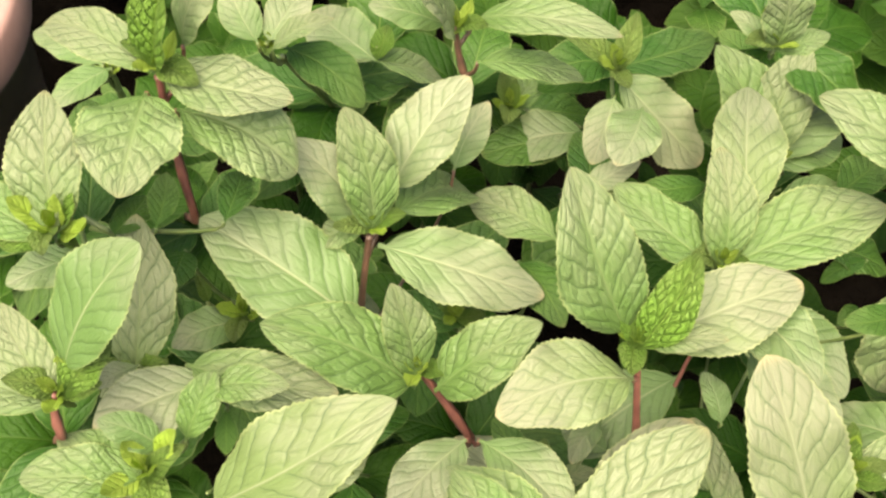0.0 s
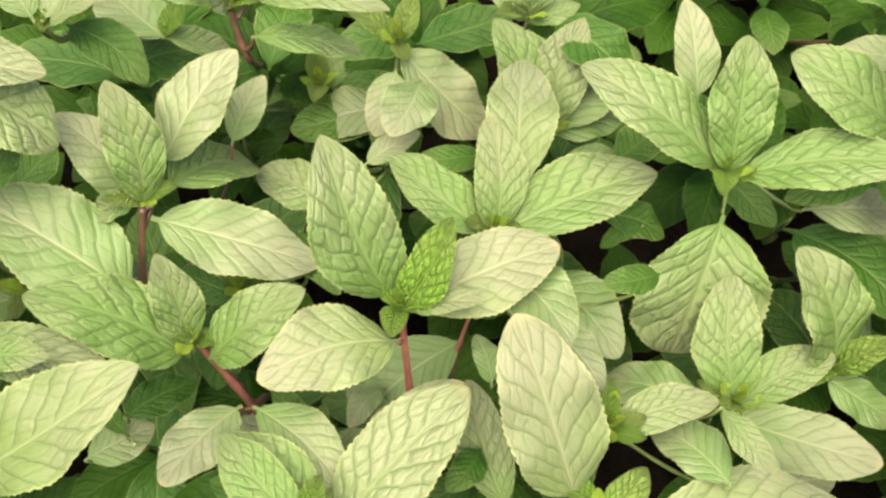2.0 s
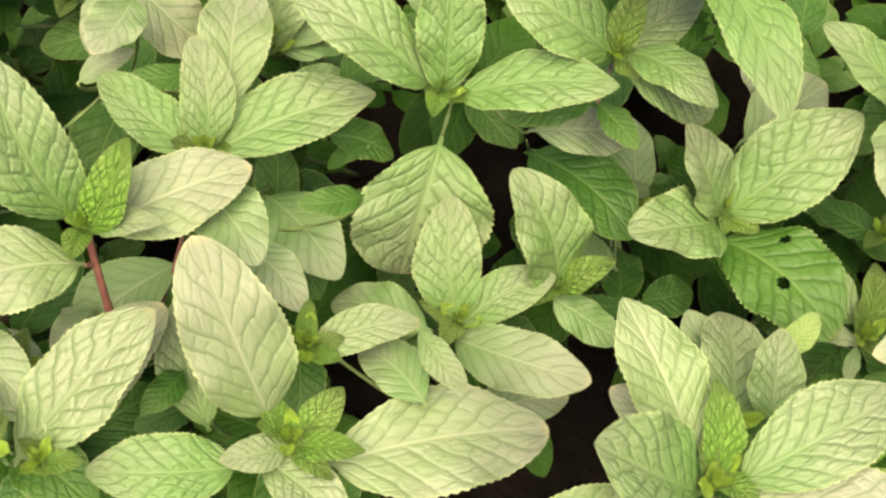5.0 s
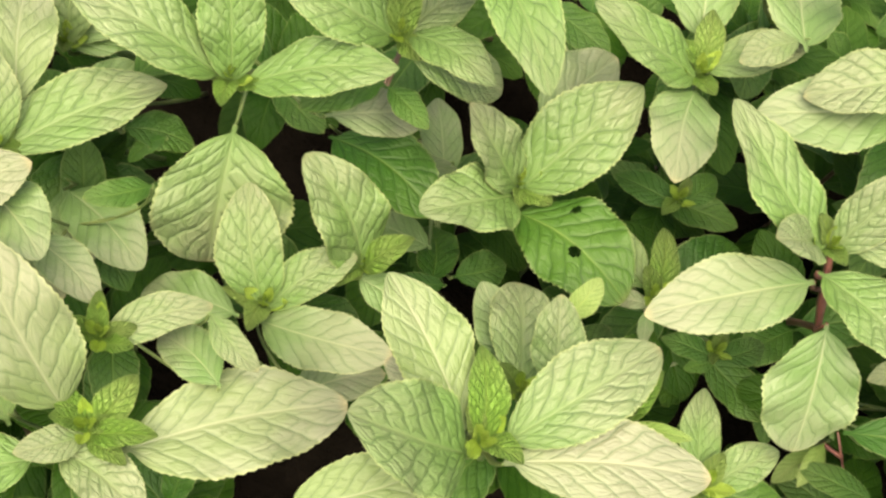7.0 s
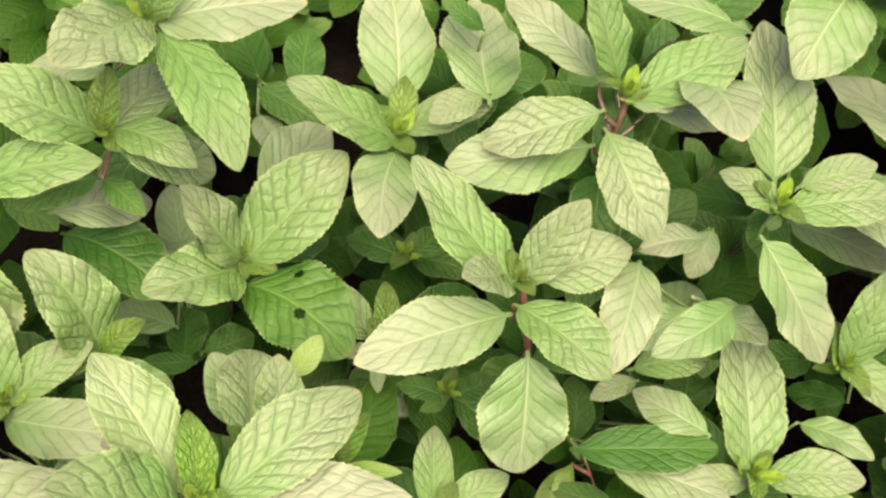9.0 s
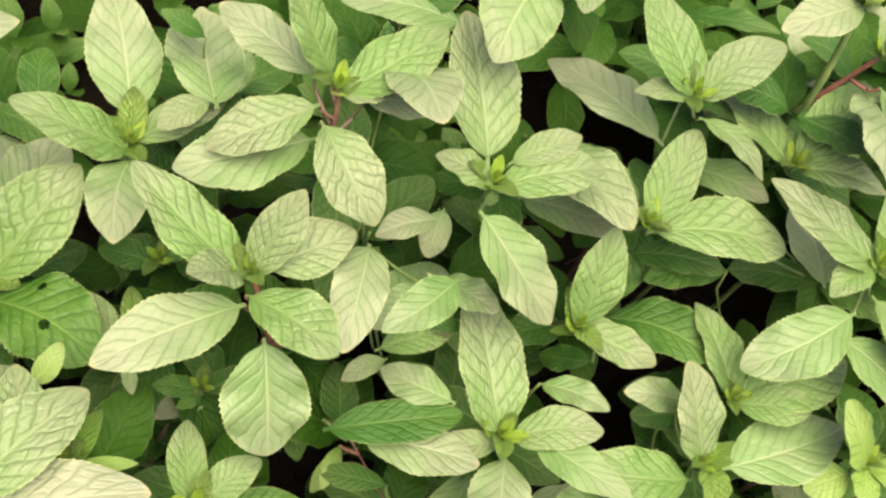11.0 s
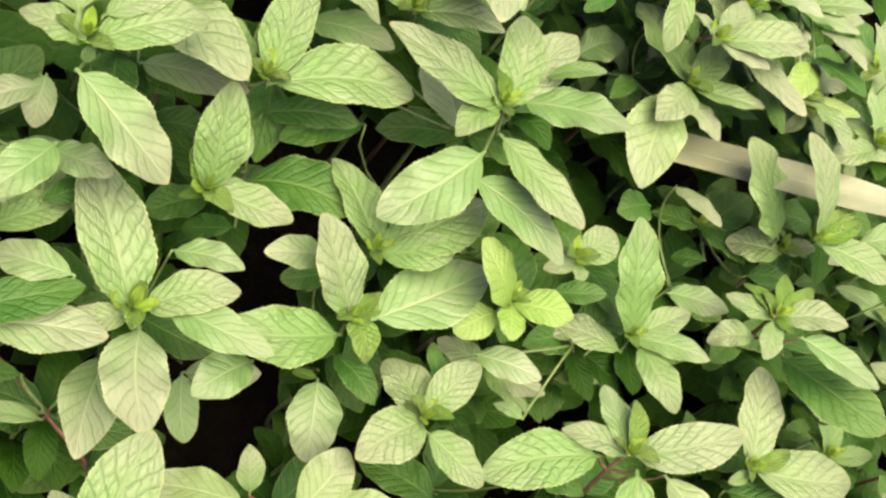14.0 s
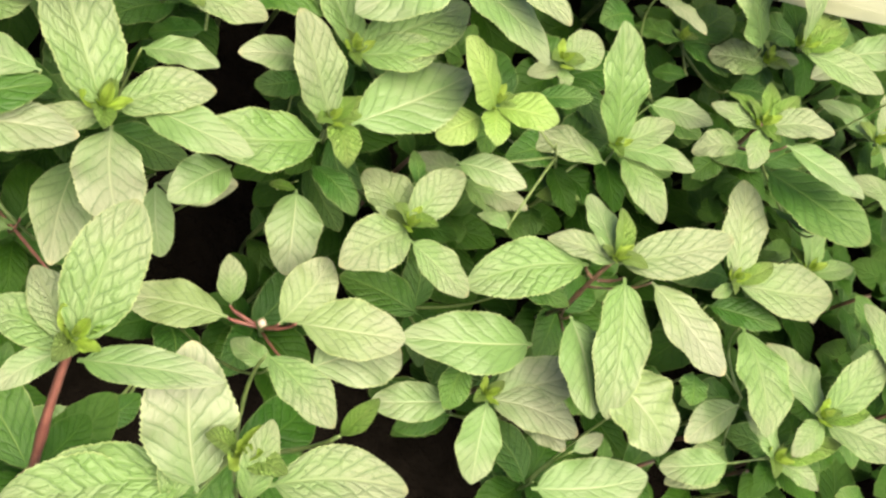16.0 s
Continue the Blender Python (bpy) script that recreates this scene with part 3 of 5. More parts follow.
sprig("green mint shoot with toothed wrinkled leaves", (0.187, 0.407, 0.312), (0.263, 0.494, 0), 1, [
    (0, -3, -5, 97, 31, 50, 0.5, 0.06, 1, 0),
    (0, -3, -5, 26, 18, 41, 0.45, 0.06, 1, 0),
    (-3, -6, -7, -25, 23, 57, 0.42, 0.06, 2, 0),
    (0, -3, -5, 154, 23, 19, 0.4, 0.06, 0, 0),
    (-10, -4, -7, 158, -20, 42, 0.5, 0.06, 2, 0)
], 1)
sprig("green mint shoot with toothed wrinkled leaves", (0.130, 0.384, 0.359), (0.121, 0.470, 0), 1, [
    (0, -3, -5, 88, 29, 18, 0.4, 0.06, 0, 0),
    (0, -3, -5, 17, 1, 39, 0.38, 0.06, 1, 0),
    (36, 4, 3, -54, 2, 26, 0.4, 0.06, 1, 0),
    (0, -3, -5, 123, 10, 9, 0.4, 0.06, 0, 0),
    (0, -3, -5, -15, 23, 13, 0.5, 0.06, 0, 0),
    (39, -20, -4, 130, -32, 37, 0.5, 0.06, 2, 0)
], 1)
sprig("small mint shoot with rounded leaves", (0.225, 0.422, 0.310), (0.324, 0.517, 0), 1, [
    (0, -3, -5, 126, 48, 59, 0.52, 0.06, 1, 0),
    (0, -3, -5, 17, 50, 30, 0.42, 0.06, 0, 0),
    (-2, -4, -6, -27, -15, 34, 0.5, 0.06, 2, 0),
    (0, -3, -5, -140, 39, 10, 0.5, 0.06, 0, 0)
], 1)
sprig("broad-leaved mint shoot with deeply veined leaves", (0.126, 0.354, 0.356), (0.113, 0.416, 0), 1, [
    (-7, 5, -4, 118, 43, 70, 0.46, 0.06, 5, 0),
    (10, -9, -6, 11, -8, 79, 0.46, 0.06, 5, 0),
    (-16, -9, -10, -177, 6, 48, 0.5, 0.06, 1, 0),
    (-9, -7, -8, -44, 14, 39, 0.5, 0.06, 1, 0),
    (0, -3, -5, 122, 11, 21, 0.45, 0.06, 0, 0),
    (0, -3, -5, 49, 7, 25, 0.5, 0.06, 0, 0),
    (0, -3, -5, -9, 26, 26, 0.4, 0.06, 0, 0),
    (0, -3, -5, -43, 28, 20, 0.4, 0.06, 0, 0),
    (0, -3, -5, -165, 17, 24, 0.5, 0.06, 1, 0)
], 0.9)
sprig("mint shoot with a long upright leaf", (0.050, 0.345, 0.364), (0.030, 0.409, 0), 1, [
    (2, 2, -3, 59, -11, 61, 0.44, 0.06, 5, 0),
    (-10, -1, -6, 138, -1, 48, 0.5, 0.06, 1, 0),
    (0, -3, -5, 1, 38, 19, 0.4, 0.06, 0, 0)
], 0.8)
sprig("pale mint shoot with blushed leaves", (0.243, 0.332, 0.415), (0.354, 0.392, 0), 1, [
    (-4, 4, -4, 114, 9, 51, 0.48, 0.06, 5, 0),
    (0, -3, -5, 87, 16, 31, 0.4, 0.06, 0, 0),
    (6, -2, -4, 27, 3, 59, 0.45, 0.06, 1, 0),
    (-3, -4, -6, 171, 45, 57, 0.58, 0.06, 1, 0),
    (-4, 9, -14, 138, 1, 28, 0.55, 0.06, 5, 0),
    (7, -7, -5, -8, 2, 63, 0.42, 0.06, 5, 0),
    (-58, -16, -6, 13, -2, 49, 0.45, 0.06, 5, 0)
], 1)
sprig("green mint shoot with toothed wrinkled leaves", (0.270, 0.358, 0.363), (0.377, 0.425, 0), 1, [
    (0, -3, -5, 79, -22, 52, 0.5, 0.06, 1, 0),
    (0, -3, -5, 136, 2, 13, 0.4, 0.06, 0, 0),
    (7, 7, -18, 108, -7, 40, 0.5, 0.06, 2, 0)
], 1)
sprig("green mint shoot with toothed wrinkled leaves", (0.282, 0.360, 0.368), (0.402, 0.429, 0), 1, [
    (0, -3, -5, 86, 22, 32, 0.6, 0.06, 1, 0),
    (8, 23, -12, 44, 10, 20, 0.5, 0.06, 3, 0)
], 0)
sprig("mint shoot with an insect-holed lower leaf", (0.286, 0.447, 0.331), (0.387, 0.566, 0), 1, [
    (0, -3, -5, 142, 51, 50, 0.46, 0.06, 1, 0),
    (0, -3, -5, 33, 31, 63, 0.55, 0.06, 1, 0),
    (-1, -5, -6, -160, 30, 53, 0.56, 0.06, 1, 0),
    (0, -3, -5, -32, 17, 15, 0.7, 0.06, 0, 0),
    (-2, -10, -9, -52, 19, 59, 0.65, 0.06, 4, 0, ((0.35, -0.58, 0.03, 0.10), (0.56, 0.12, 0.045, 0.12))),
    (12, 30, -9, 35, 3, 46, 0.6, 0.06, 2, 0),
    (-54, 21, -34, 3, -18, 42, 0.3, 0.06, 2, 0)
], 1)
sprig("green mint shoot with toothed wrinkled leaves", (0.334, 0.397, 0.334), (0.471, 0.483, 0), 1, [
    (0, -3, -5, 76, 6, 32, 0.36, 0.06, 0, 0),
    (-1, 3, -4, 126, -10, 40, 0.5, 0.06, 1, 0),
    (-2, -3, -6, -91, -42, 16, 0.4, 0.06, 2, 0),
    (0, -3, -5, 162, -10, 18, 0.4, 0.06, 2, 0)
], 1)
sprig("green mint shoot with toothed wrinkled leaves", (0.354, 0.479, 0.363), (0.531, 0.647, 0), 1, [
    (0, -3, -5, 160, 29, 58, 0.42, 0.06, 1, 0),
    (0, -3, -5, 74, 15, 29, 0.42, 0.06, 0, 0),
    (-1, -6, -6, -115, 17, 52, 0.52, 0.06, 2, 0),
    (1, 0, -4, 11, 12, 45, 0.42, 0.06, 1, 0),
    (4, 14, -7, 83, 9, 64, 0.5, 0.06, 2, 0)
], 1)
sprig("green mint shoot with toothed wrinkled leaves", (0.403, 0.509, 0.345), (0.525, 0.685, 0), 1, [
    (-1, 4, -4, 83, 26, 36, 0.6, 0.06, 2, 0),
    (0, -3, -5, 45, -14, 40, 0.5, 0.06, 2, 0),
    (0, -3, -5, 114, 8, 18, 0.4, 0.06, 0, 0)
], 1)
sprig("large star-shaped mint shoot on a red stem", (0.376, 0.396, 0.395), (0.524, 0.465, 0), 0, [
    (0, -3, -5, 128, 23, 65, 0.4, 0.06, 1, 0),
    (0, -3, -5, 39, 50, 44, 0.44, 0.06, 1, 0),
    (6, -1, -3, 7, 7, 41, 0.6, 0.06, 1, 0),
    (-3, 2, -5, -167, 40, 35, 0.55, 0.06, 1, 0),
    (-4, -11, -10, -171, 2, 65, 0.42, 0.06, 2, 0),
    (-3, -8, -8, -60, 19, 47, 0.55, 0.06, 1, 0),
    (0, -25, -14, -98, -39, 50, 0.74, 0.06, 2, 0)
], 1, (0.385, 0.376, 0.357))
sprig("green mint shoot with toothed wrinkled leaves", (0.441, 0.407, 0.346), (0.611, 0.514, 0), 1, [
    (0, -3, -5, -72, -39, 22, 0.5, 0.06, 2, 0),
    (-1, -27, -15, 26, -14, 59, 0.5, 0.06, 2, 0),
    (-1, -36, -19, -2, 6, 38, 0.45, 0.06, 1, 0),
    (2, -41, -20, -172, -10, 23, 0.45, 0.06, 1, 0)
], 0.8)
sprig("green mint shoot with toothed wrinkled leaves", (0.427, 0.454, 0.425), (0.619, 0.601, 0), 2, [
    (-8, -4, -8, -179, -22, 49, 0.5, 0.06, 1, 0),
    (0, -3, -5, 17, 14, 56, 0.46, 0.06, 1, 0),
    (-1, 5, -3, 118, 44, 44, 0.42, 0.06, 1, 0),
    (-5, 10, -10, 122, -2, 51, 0.42, 0.06, 2, 0),
    (-9, -10, -11, -77, -13, 48, 0.58, 0.06, 1, 0),
    (0, -3, -5, -14, 8, 23, 0.45, 0.06, 1, 0),
    (-8, -10, -25, 176, -11, 60, 0.5, 0.06, 2, 0),
    (13, -3, -13, -10, -9, 37, 0.5, 0.06, 2, 0)
], 1, (0.425, 0.442, 0.385))
sprig("green mint shoot with toothed wrinkled leaves", (0.486, 0.407, 0.408), (0.727, 0.557, 0), 1, [
    (0, 7, -2, 82, 17, 68, 0.52, 0.06, 1, 0),
    (0, -3, -5, -5, 7, 52, 0.45, 0.06, 1, 0),
    (0, -3, -5, 138, 6, 29, 0.55, 0.06, 1, 0),
    (0, -3, -5, -98, -69, 10, 0.6, 0.06, 1, 0),
    (-7, -9, -12, -64, -24, 60, 0.52, 0.06, 2, 0),
    (8, 4, 1, 6, 7, 37, 0.4, 0.06, 1, 0)
], 1)
sprig("green mint shoot with toothed wrinkled leaves", (0.478, 0.417, 0.363), (0.667, 0.544, 0), 1, [
    (4, 1, -3, -124, -36, 24, 0.6, 0.06, 2, 0),
    (0, -3, -5, 177, -13, 30, 0.5, 0.06, 2, 0)
], 0)
sprig("green mint shoot with toothed wrinkled leaves", (0.521, 0.472, 0.459), (0.883, 0.741, 0), 2, [
    (-2, 1, -5, -136, -16, 46, 0.75, 0.06, 2, 0),
    (21, -2, 4, -130, 6, 35, 0.55, 0.06, 1, 0),
    (0, -3, -5, 149, 34, 28, 0.5, 0.06, 1, 0),
    (0, -3, -5, 45, 37, 25, 0.5, 0.06, 1, 0)
], 1, (0.528, 0.474, 0.458))
sprig("upright mint shoot with one tall leaf", (0.482, 0.318, 0.328), (0.606, 0.385, 0), 1, [
    (0, -3, -5, 84, 17, 72, 0.46, 0.06, 1, 0),
    (0, -3, -5, 169, 0, 34, 0.42, 0.06, 1, 0),
    (4, -3, -4, -16, 15, 44, 0.46, 0.06, 1, 0),
    (1, -9, -7, -118, 16, 57, 0.52, 0.06, 2, 0),
    (28, 17, -1, -50, 24, 35, 0.45, 0.06, 2, 0),
    (15, -2, -5, -58, 15, 56, 0.35, 0.06, 2, 0)
], 1.3)
sprig("green mint shoot with toothed wrinkled leaves", (0.565, 0.381, 0.386), (0.789, 0.517, 0), 1, [
    (0, -3, -5, 45, 25, 52, 0.44, 0.06, 1, 0),
    (0, -4, -7, -19, -3, 75, 0.42, 0.06, 1, 0),
    (-7, 1, -8, 88, -17, 52, 0.42, 0.06, 1, 0),
    (0, -3, -5, -10, 6, 11, 0.5, 0.06, 0, 0)
], 1)
sprig("green mint shoot with toothed wrinkled leaves", (0.534, 0.355, 0.341), (0.696, 0.449, 0), 1, [
    (0, -3, -5, 61, 49, 55, 0.44, 0.06, 1, 0),
    (1, 2, -4, -43, -3, 45, 0.45, 0.06, 1, 0),
    (0, -3, -5, 161, -10, 13, 0.4, 0.06, 0, 0),
    (15, 5, -4, 45, 5, 28, 0.5, 0.06, 2, 0)
], 1.3)
sprig("green mint shoot with toothed wrinkled leaves", (0.595, 0.424, 0.418), (0.882, 0.618, 0), 1, [
    (0, -3, -5, 95, 14, 58, 0.5, 0.06, 1, 0),
    (0, -3, -5, 14, 17, 54, 0.42, 0.06, 1, 0),
    (0, -3, -5, 148, -13, 28, 0.45, 0.06, 1, 0),
    (1, -10, -8, -55, -12, 42, 0.36, 0.06, 1, 0),
    (-1, -6, -39, 102, -23, 84, 0.4, 0.06, 2, 0)
], 1)
sprig("green mint shoot with toothed wrinkled leaves", (0.648, 0.389, 0.397), (0.949, 0.538, 0), 1, [
    (0, -3, -5, 28, 18, 61, 0.44, 0.06, 1, 0),
    (0, -3, -5, 101, -5, 58, 0.44, 0.06, 1, 0),
    (0, -3, -5, 110, -29, 9, 0.5, 0.06, 0, 0),
    (0, -3, -5, -23, 3, 14, 0.5, 0.06, 0, 0),
    (0, -3, -5, -38, 13, 45, 0.45, 0.06, 1, 0)
], 1)
sprig("green mint shoot with toothed wrinkled leaves", (0.600, 0.399, 0.524), (0.970, 0.583, 0), 1, [
    (1, -2, -5, -175, -5, 40, 0.45, 0.06, 2, 0),
    (0, -3, -5, -60, 26, 11, 0.5, 0.06, 2, 0),
    (0, -3, -5, 82, 29, 23, 0.4, 0.06, 0, 0)
], 1, (0.604, 0.385, 0.464))
sprig("green mint shoot with toothed wrinkled leaves", (0.681, 0.411, 0.448), (0.981, 0.583, 0), 0, [
    (0, -3, -5, 3, 8, 42, 0.42, 0.06, 1, 0),
    (0, -3, -5, 140, 4, 11, 0.4, 0.06, 0, 0),
    (-4, -12, -12, -90, -13, 44, 0.4, 0.06, 2, 0),
    (0, -3, -5, 58, 10, 35, 0.5, 0.06, 1, 0)
], 1, (0.672, 0.418, 0.389))
sprig("green mint shoot with toothed wrinkled leaves", (0.723, 0.399, 0.478), (1.220, 0.551, 0), 2, [
    (0, -3, -5, -159, 5, 60, 0.45, 0.06, 1, 0),
    (0, -3, -5, -25, 14, 30, 0.6, 0.06, 2, 0),
    (0, -3, -5, 29, 10, 51, 0.5, 0.06, 2, 0),
    (0, -3, -5, 88, 13, 29, 0.5, 0.06, 1, 0)
], 1, (0.748, 0.378, 0.444))
sprig("green mint shoot with toothed wrinkled leaves", (0.847, 0.324, 0.342), (1.208, 0.412, 0), 2, [
    (0, -3, -5, -164, 5, 46, 0.48, 0.06, 1, 0),
    (0, -3, -5, -50, 20, 45, 0.42, 0.06, 1, 0),
    (0, -3, -5, 18, 7, 48, 0.42, 0.06, 1, 0),
    (0, -3, -5, 70, -15, 77, 0.45, 0.06, 1, 0),
    (-8, -1, -11, -142, -8, 71, 0.5, 0.06, 5, 0),
    (-4, -7, -10, -67, -10, 33, 0.45, 0.06, 5, 0),
    (38, 46, 9, 118, -16, 79, 0.62, 0.06, 5, 0)
], 1)
sprig("green mint shoot with toothed wrinkled leaves", (0.669, 0.330, 0.393), (0.981, 0.431, 0), 1, [
    (0, -3, -5, 129, 10, 70, 0.42, 0.06, 1, 0),
    (-1, 0, -5, -166, -1, 33, 0.5, 0.06, 1, 0),
    (-13, -16, -18, -175, -22, 62, 0.5, 0.06, 2, 0),
    (-4, -12, -12, -76, 0, 61, 0.38, 0.06, 1, 0),
    (0, -3, -5, 20, 11, 61, 0.42, 0.06, 1, 0),
    (0, -3, -5, 47, 7, 56, 0.45, 0.06, 1, 0),
    (9, -4, -1, -54, 27, 54, 0.5, 0.06, 2, 0),
    (-21, -23, -26, -64, -7, 63, 0.45, 0.06, 2, 0),
    (22, 1, 8, -40, 41, 30, 0.35, 0.06, 1, 0)
], 1)
sprig("green mint shoot with toothed wrinkled leaves", (0.582, 0.279, 0.317), (0.752, 0.322, 0), 1, [
    (0, -3, -5, 101, 42, 60, 0.46, 0.06, 1, 0),
    (-5, -6, -10, 160, 9, 65, 0.46, 0.06, 1, 0),
    (9, -7, -2, -1, 4, 73, 0.48, 0.06, 2, 0),
    (2, -1, -4, -108, 6, 26, 0.6, 0.06, 0, 0),
    (5, 30, -2, 160, 10, 36, 0.5, 0.06, 2, 0),
    (0, -3, -5, 10, 2, 26, 0.4, 0.06, 0, 0)
], 1)
sprig("green mint shoot with toothed wrinkled leaves", (0.605, 0.302, 0.331), (0.801, 0.362, 0), 1, [
    (0, -3, -5, 88, 5, 53, 0.45, 0.06, 1, 0),
    (0, -3, -5, 2, 3, 72, 0.45, 0.06, 1, 0),
    (0, -3, -5, -23, 13, 40, 0.5, 0.06, 1, 0)
], 1)
sprig("yellow-green young mint shoot", (0.660, 0.252, 0.332), (0.887, 0.283, 0), 1, [
    (0, -3, -5, 123, 42, 47, 0.56, 0.06, 3, 0),
    (0, -3, -5, -45, 20, 32, 0.62, 0.06, 3, 0),
    (-6, -3, -10, 178, -17, 26, 0.75, 0.06, 3, 0),
    (0, -3, -5, -125, 2, 21, 0.75, 0.06, 3, 0)
], 0.9)
sprig("green mint shoot with toothed wrinkled leaves", (0.750, 0.212, 0.292), (0.979, 0.243, 0), 1, [
    (0, -3, -5, 82, 43, 73, 0.42, 0.06, 1, 0),
    (-6, -7, -11, 127, -20, 48, 0.42, 0.06, 1, 0),
    (0, -3, -5, -4, 12, 42, 0.4, 0.06, 1, 0),
    (3, -8, -5, -102, 10, 45, 0.5, 0.06, 1, 0),
    (0, -3, -5, -48, 19, 46, 0.4, 0.06, 2, 0)
], 1)
sprig("green mint shoot with toothed wrinkled leaves", (0.604, 0.222, 0.296), (0.772, 0.265, 0), 1, [
    (0, -3, -5, 17, 10, 43, 0.48, 0.06, 1, 0),
    (0, -3, -5, -178, 5, 46, 0.6, 0.06, 1, 0),
    (-1, -8, -7, -63, -12, 42, 0.52, 0.06, 1, 0),
    (0, -3, -5, 81, -21, 42, 0.6, 0.06, 1, 0),
    (0, -3, -5, 107, -10, 15, 0.5, 0.06, 0, 0)
], 1)
sprig("green mint shoot with toothed wrinkled leaves", (0.686, 0.240, 0.246), (0.846, 0.279, 0), 1, [
    (0, -3, -5, -59, 14, 38, 0.55, 0.06, 2, 0),
    (0, -3, -5, -86, 14, 37, 0.5, 0.06, 1, 0),
    (0, -3, -5, 118, -17, 31, 0.6, 0.06, 2, 0)
], 0)
sprig("large mint shoot with drooping veined leaves", (0.691, 0.157, 0.314), (0.857, 0.150, 0), 2, [
    (0, -3, -5, -21, 28, 61, 0.42, 0.06, 1, 0),
    (0, -3, -5, 128, -15, 38, 0.42, 0.06, 1, 0),
    (-11, 4, -12, 159, -20, 64, 0.46, 0.06, 1, 0),
    (0, -11, -6, -123, -20, 72, 0.44, 0.06, 1, 0),
    (-27, -14, -26, -105, -12, 53, 0.66, 0.06, 2, 0),
    (9, -20, 0, -80, -1, 60, 0.5, 0.06, 5, 0),
    (-25, -47, -28, -72, -10, 56, 0.7, 0.06, 5, 0),
    (0, -3, -5, 68, -11, 42, 0.5, 0.06, 2, 0),
    (0, -3, -5, 52, 8, 30, 0.4, 0.06, 0, 0)
], 1, (0.684, 0.148, 0.262))
sprig("cut mint stem with pale side leaves", (0.522, 0.213, 0.268), (0.628, 0.245, 0), 1, [
    (14, -8, 5, -39, 13, 52, 0.58, 0.06, 5, 0),
    (8, -4, 1, 23, 12, 40, 0.62, 0.06, 5, 0),
    (-8, 11, -10, 136, -19, 52, 0.45, 0.06, 5, 0),
    (-5, 15, -7, 72, 28, 24, 0.6, 0.06, 1, 0),
    (10, -29, -1, -12, -15, 61, 0.6, 0.06, 2, 0)
], -1)
sprig("green mint shoot with toothed wrinkled leaves", (0.629, 0.130, 0.240), (0.761, 0.125, 0), 2, [
    (0, -3, -5, -127, -20, 45, 0.6, 0.06, 2, 0),
    (0, -3, -5, -53, 13, 52, 0.5, 0.06, 2, 0),
    (28, 10, 16, 150, -3, 74, 0.45, 0.06, 2, 0),
    (-13, 5, -14, 149, -17, 44, 0.5, 0.06, 2, 0),
    (0, -3, -5, -16, 14, 59, 0.5, 0.06, 2, 0)
], 1)
sprig("green mint shoot with toothed wrinkled leaves", (0.579, 0.269, 0.264), (0.708, 0.325, 0), 1, [
    (0, -3, -5, -122, -20, 43, 0.65, 0.06, 2, 0),
    (0, -3, -5, 131, -24, 14, 0.4, 0.06, 0, 0)
], 0)
sprig("green mint shoot with toothed wrinkled leaves", (0.518, 0.301, 0.257), (0.617, 0.368, 0), 1, [
    (0, -3, -5, -30, 16, 39, 0.55, 0.06, 2, 0),
    (0, -3, -5, -106, -29, 36, 0.5, 0.06, 2, 0)
], 0)
sprig("green mint shoot with toothed wrinkled leaves", (0.800, 0.113, 0.266), (1.030, 0.100, 0), 1, [
    (0, -3, -5, 51, 11, 64, 0.45, 0.06, 1, 0),
    (0, -3, -5, -30, -2, 78, 0.45, 0.06, 1, 0),
    (0, -3, -5, 178, -22, 16, 0.5, 0.06, 1, 0),
    (0, -3, -5, -6, 14, 29, 0.4, 0.06, 0, 0)
], 1)
sprig("green mint shoot with toothed wrinkled leaves", (0.871, 0.092, 0.254), (1.116, 0.071, 0), 1, [
    (0, -3, -5, 60, 11, 42, 0.45, 0.06, 1, 0),
    (0, -3, -5, -24, 20, 29, 0.45, 0.06, 1, 0),
    (0, -3, -5, -115, -14, 31, 0.5, 0.06, 2, 0),
    (0, -3, -5, 83, -13, 21, 0.4, 0.06, 0, 0)
], 1)
sprig("green mint shoot with toothed wrinkled leaves", (0.821, 0.181, 0.327), (1.098, 0.195, 0), 2, [
    (0, -3, -5, 121, -15, 32, 0.45, 0.06, 1, 0),
    (0, -3, -5, 46, 11, 29, 0.4, 0.06, 0, 0),
    (0, -3, -5, -36, 22, 41, 0.5, 0.06, 1, 0),
    (6, -18, -2, -55, -1, 58, 0.38, 0.06, 2, 0),
    (-12, -5, -15, 150, -35, 27, 0.6, 0.06, 1, 0),
    (0, -3, -5, -143, -11, 26, 0.6, 0.06, 1, 0),
    (0, -3, -5, 10, 15, 32, 0.4, 0.06, 0, 0),
    (0, -3, -5, 97, -9, 28, 0.4, 0.06, 0, 0)
], 1, (0.820, 0.177, 0.294))
sprig("green mint shoot with toothed wrinkled leaves", (0.881, 0.210, 0.330), (1.257, 0.253, 0), 1, [
    (-3, -1, 1, 103, 41, 69, 0.36, 0.06, 1, 0),
    (0, -3, -5, 19, 18, 36, 0.4, 0.06, 0, 0),
    (0, -3, -5, -49, 3, 60, 0.42, 0.06, 1, 0),
    (0, -3, -5, -6, 25, 32, 0.4, 0.06, 0, 0)
], 1)
sprig("green mint shoot with toothed wrinkled leaves", (0.891, 0.216, 0.294), (1.208, 0.255, 0), 1, [
    (0, -3, -5, 134, -23, 36, 0.75, 0.06, 1, 0),
    (-9, 5, 6, 112, 36, 75, 0.5, 0.06, 1, 0),
    (0, -3, -5, -14, 8, 25, 0.5, 0.06, 1, 0)
], 1)
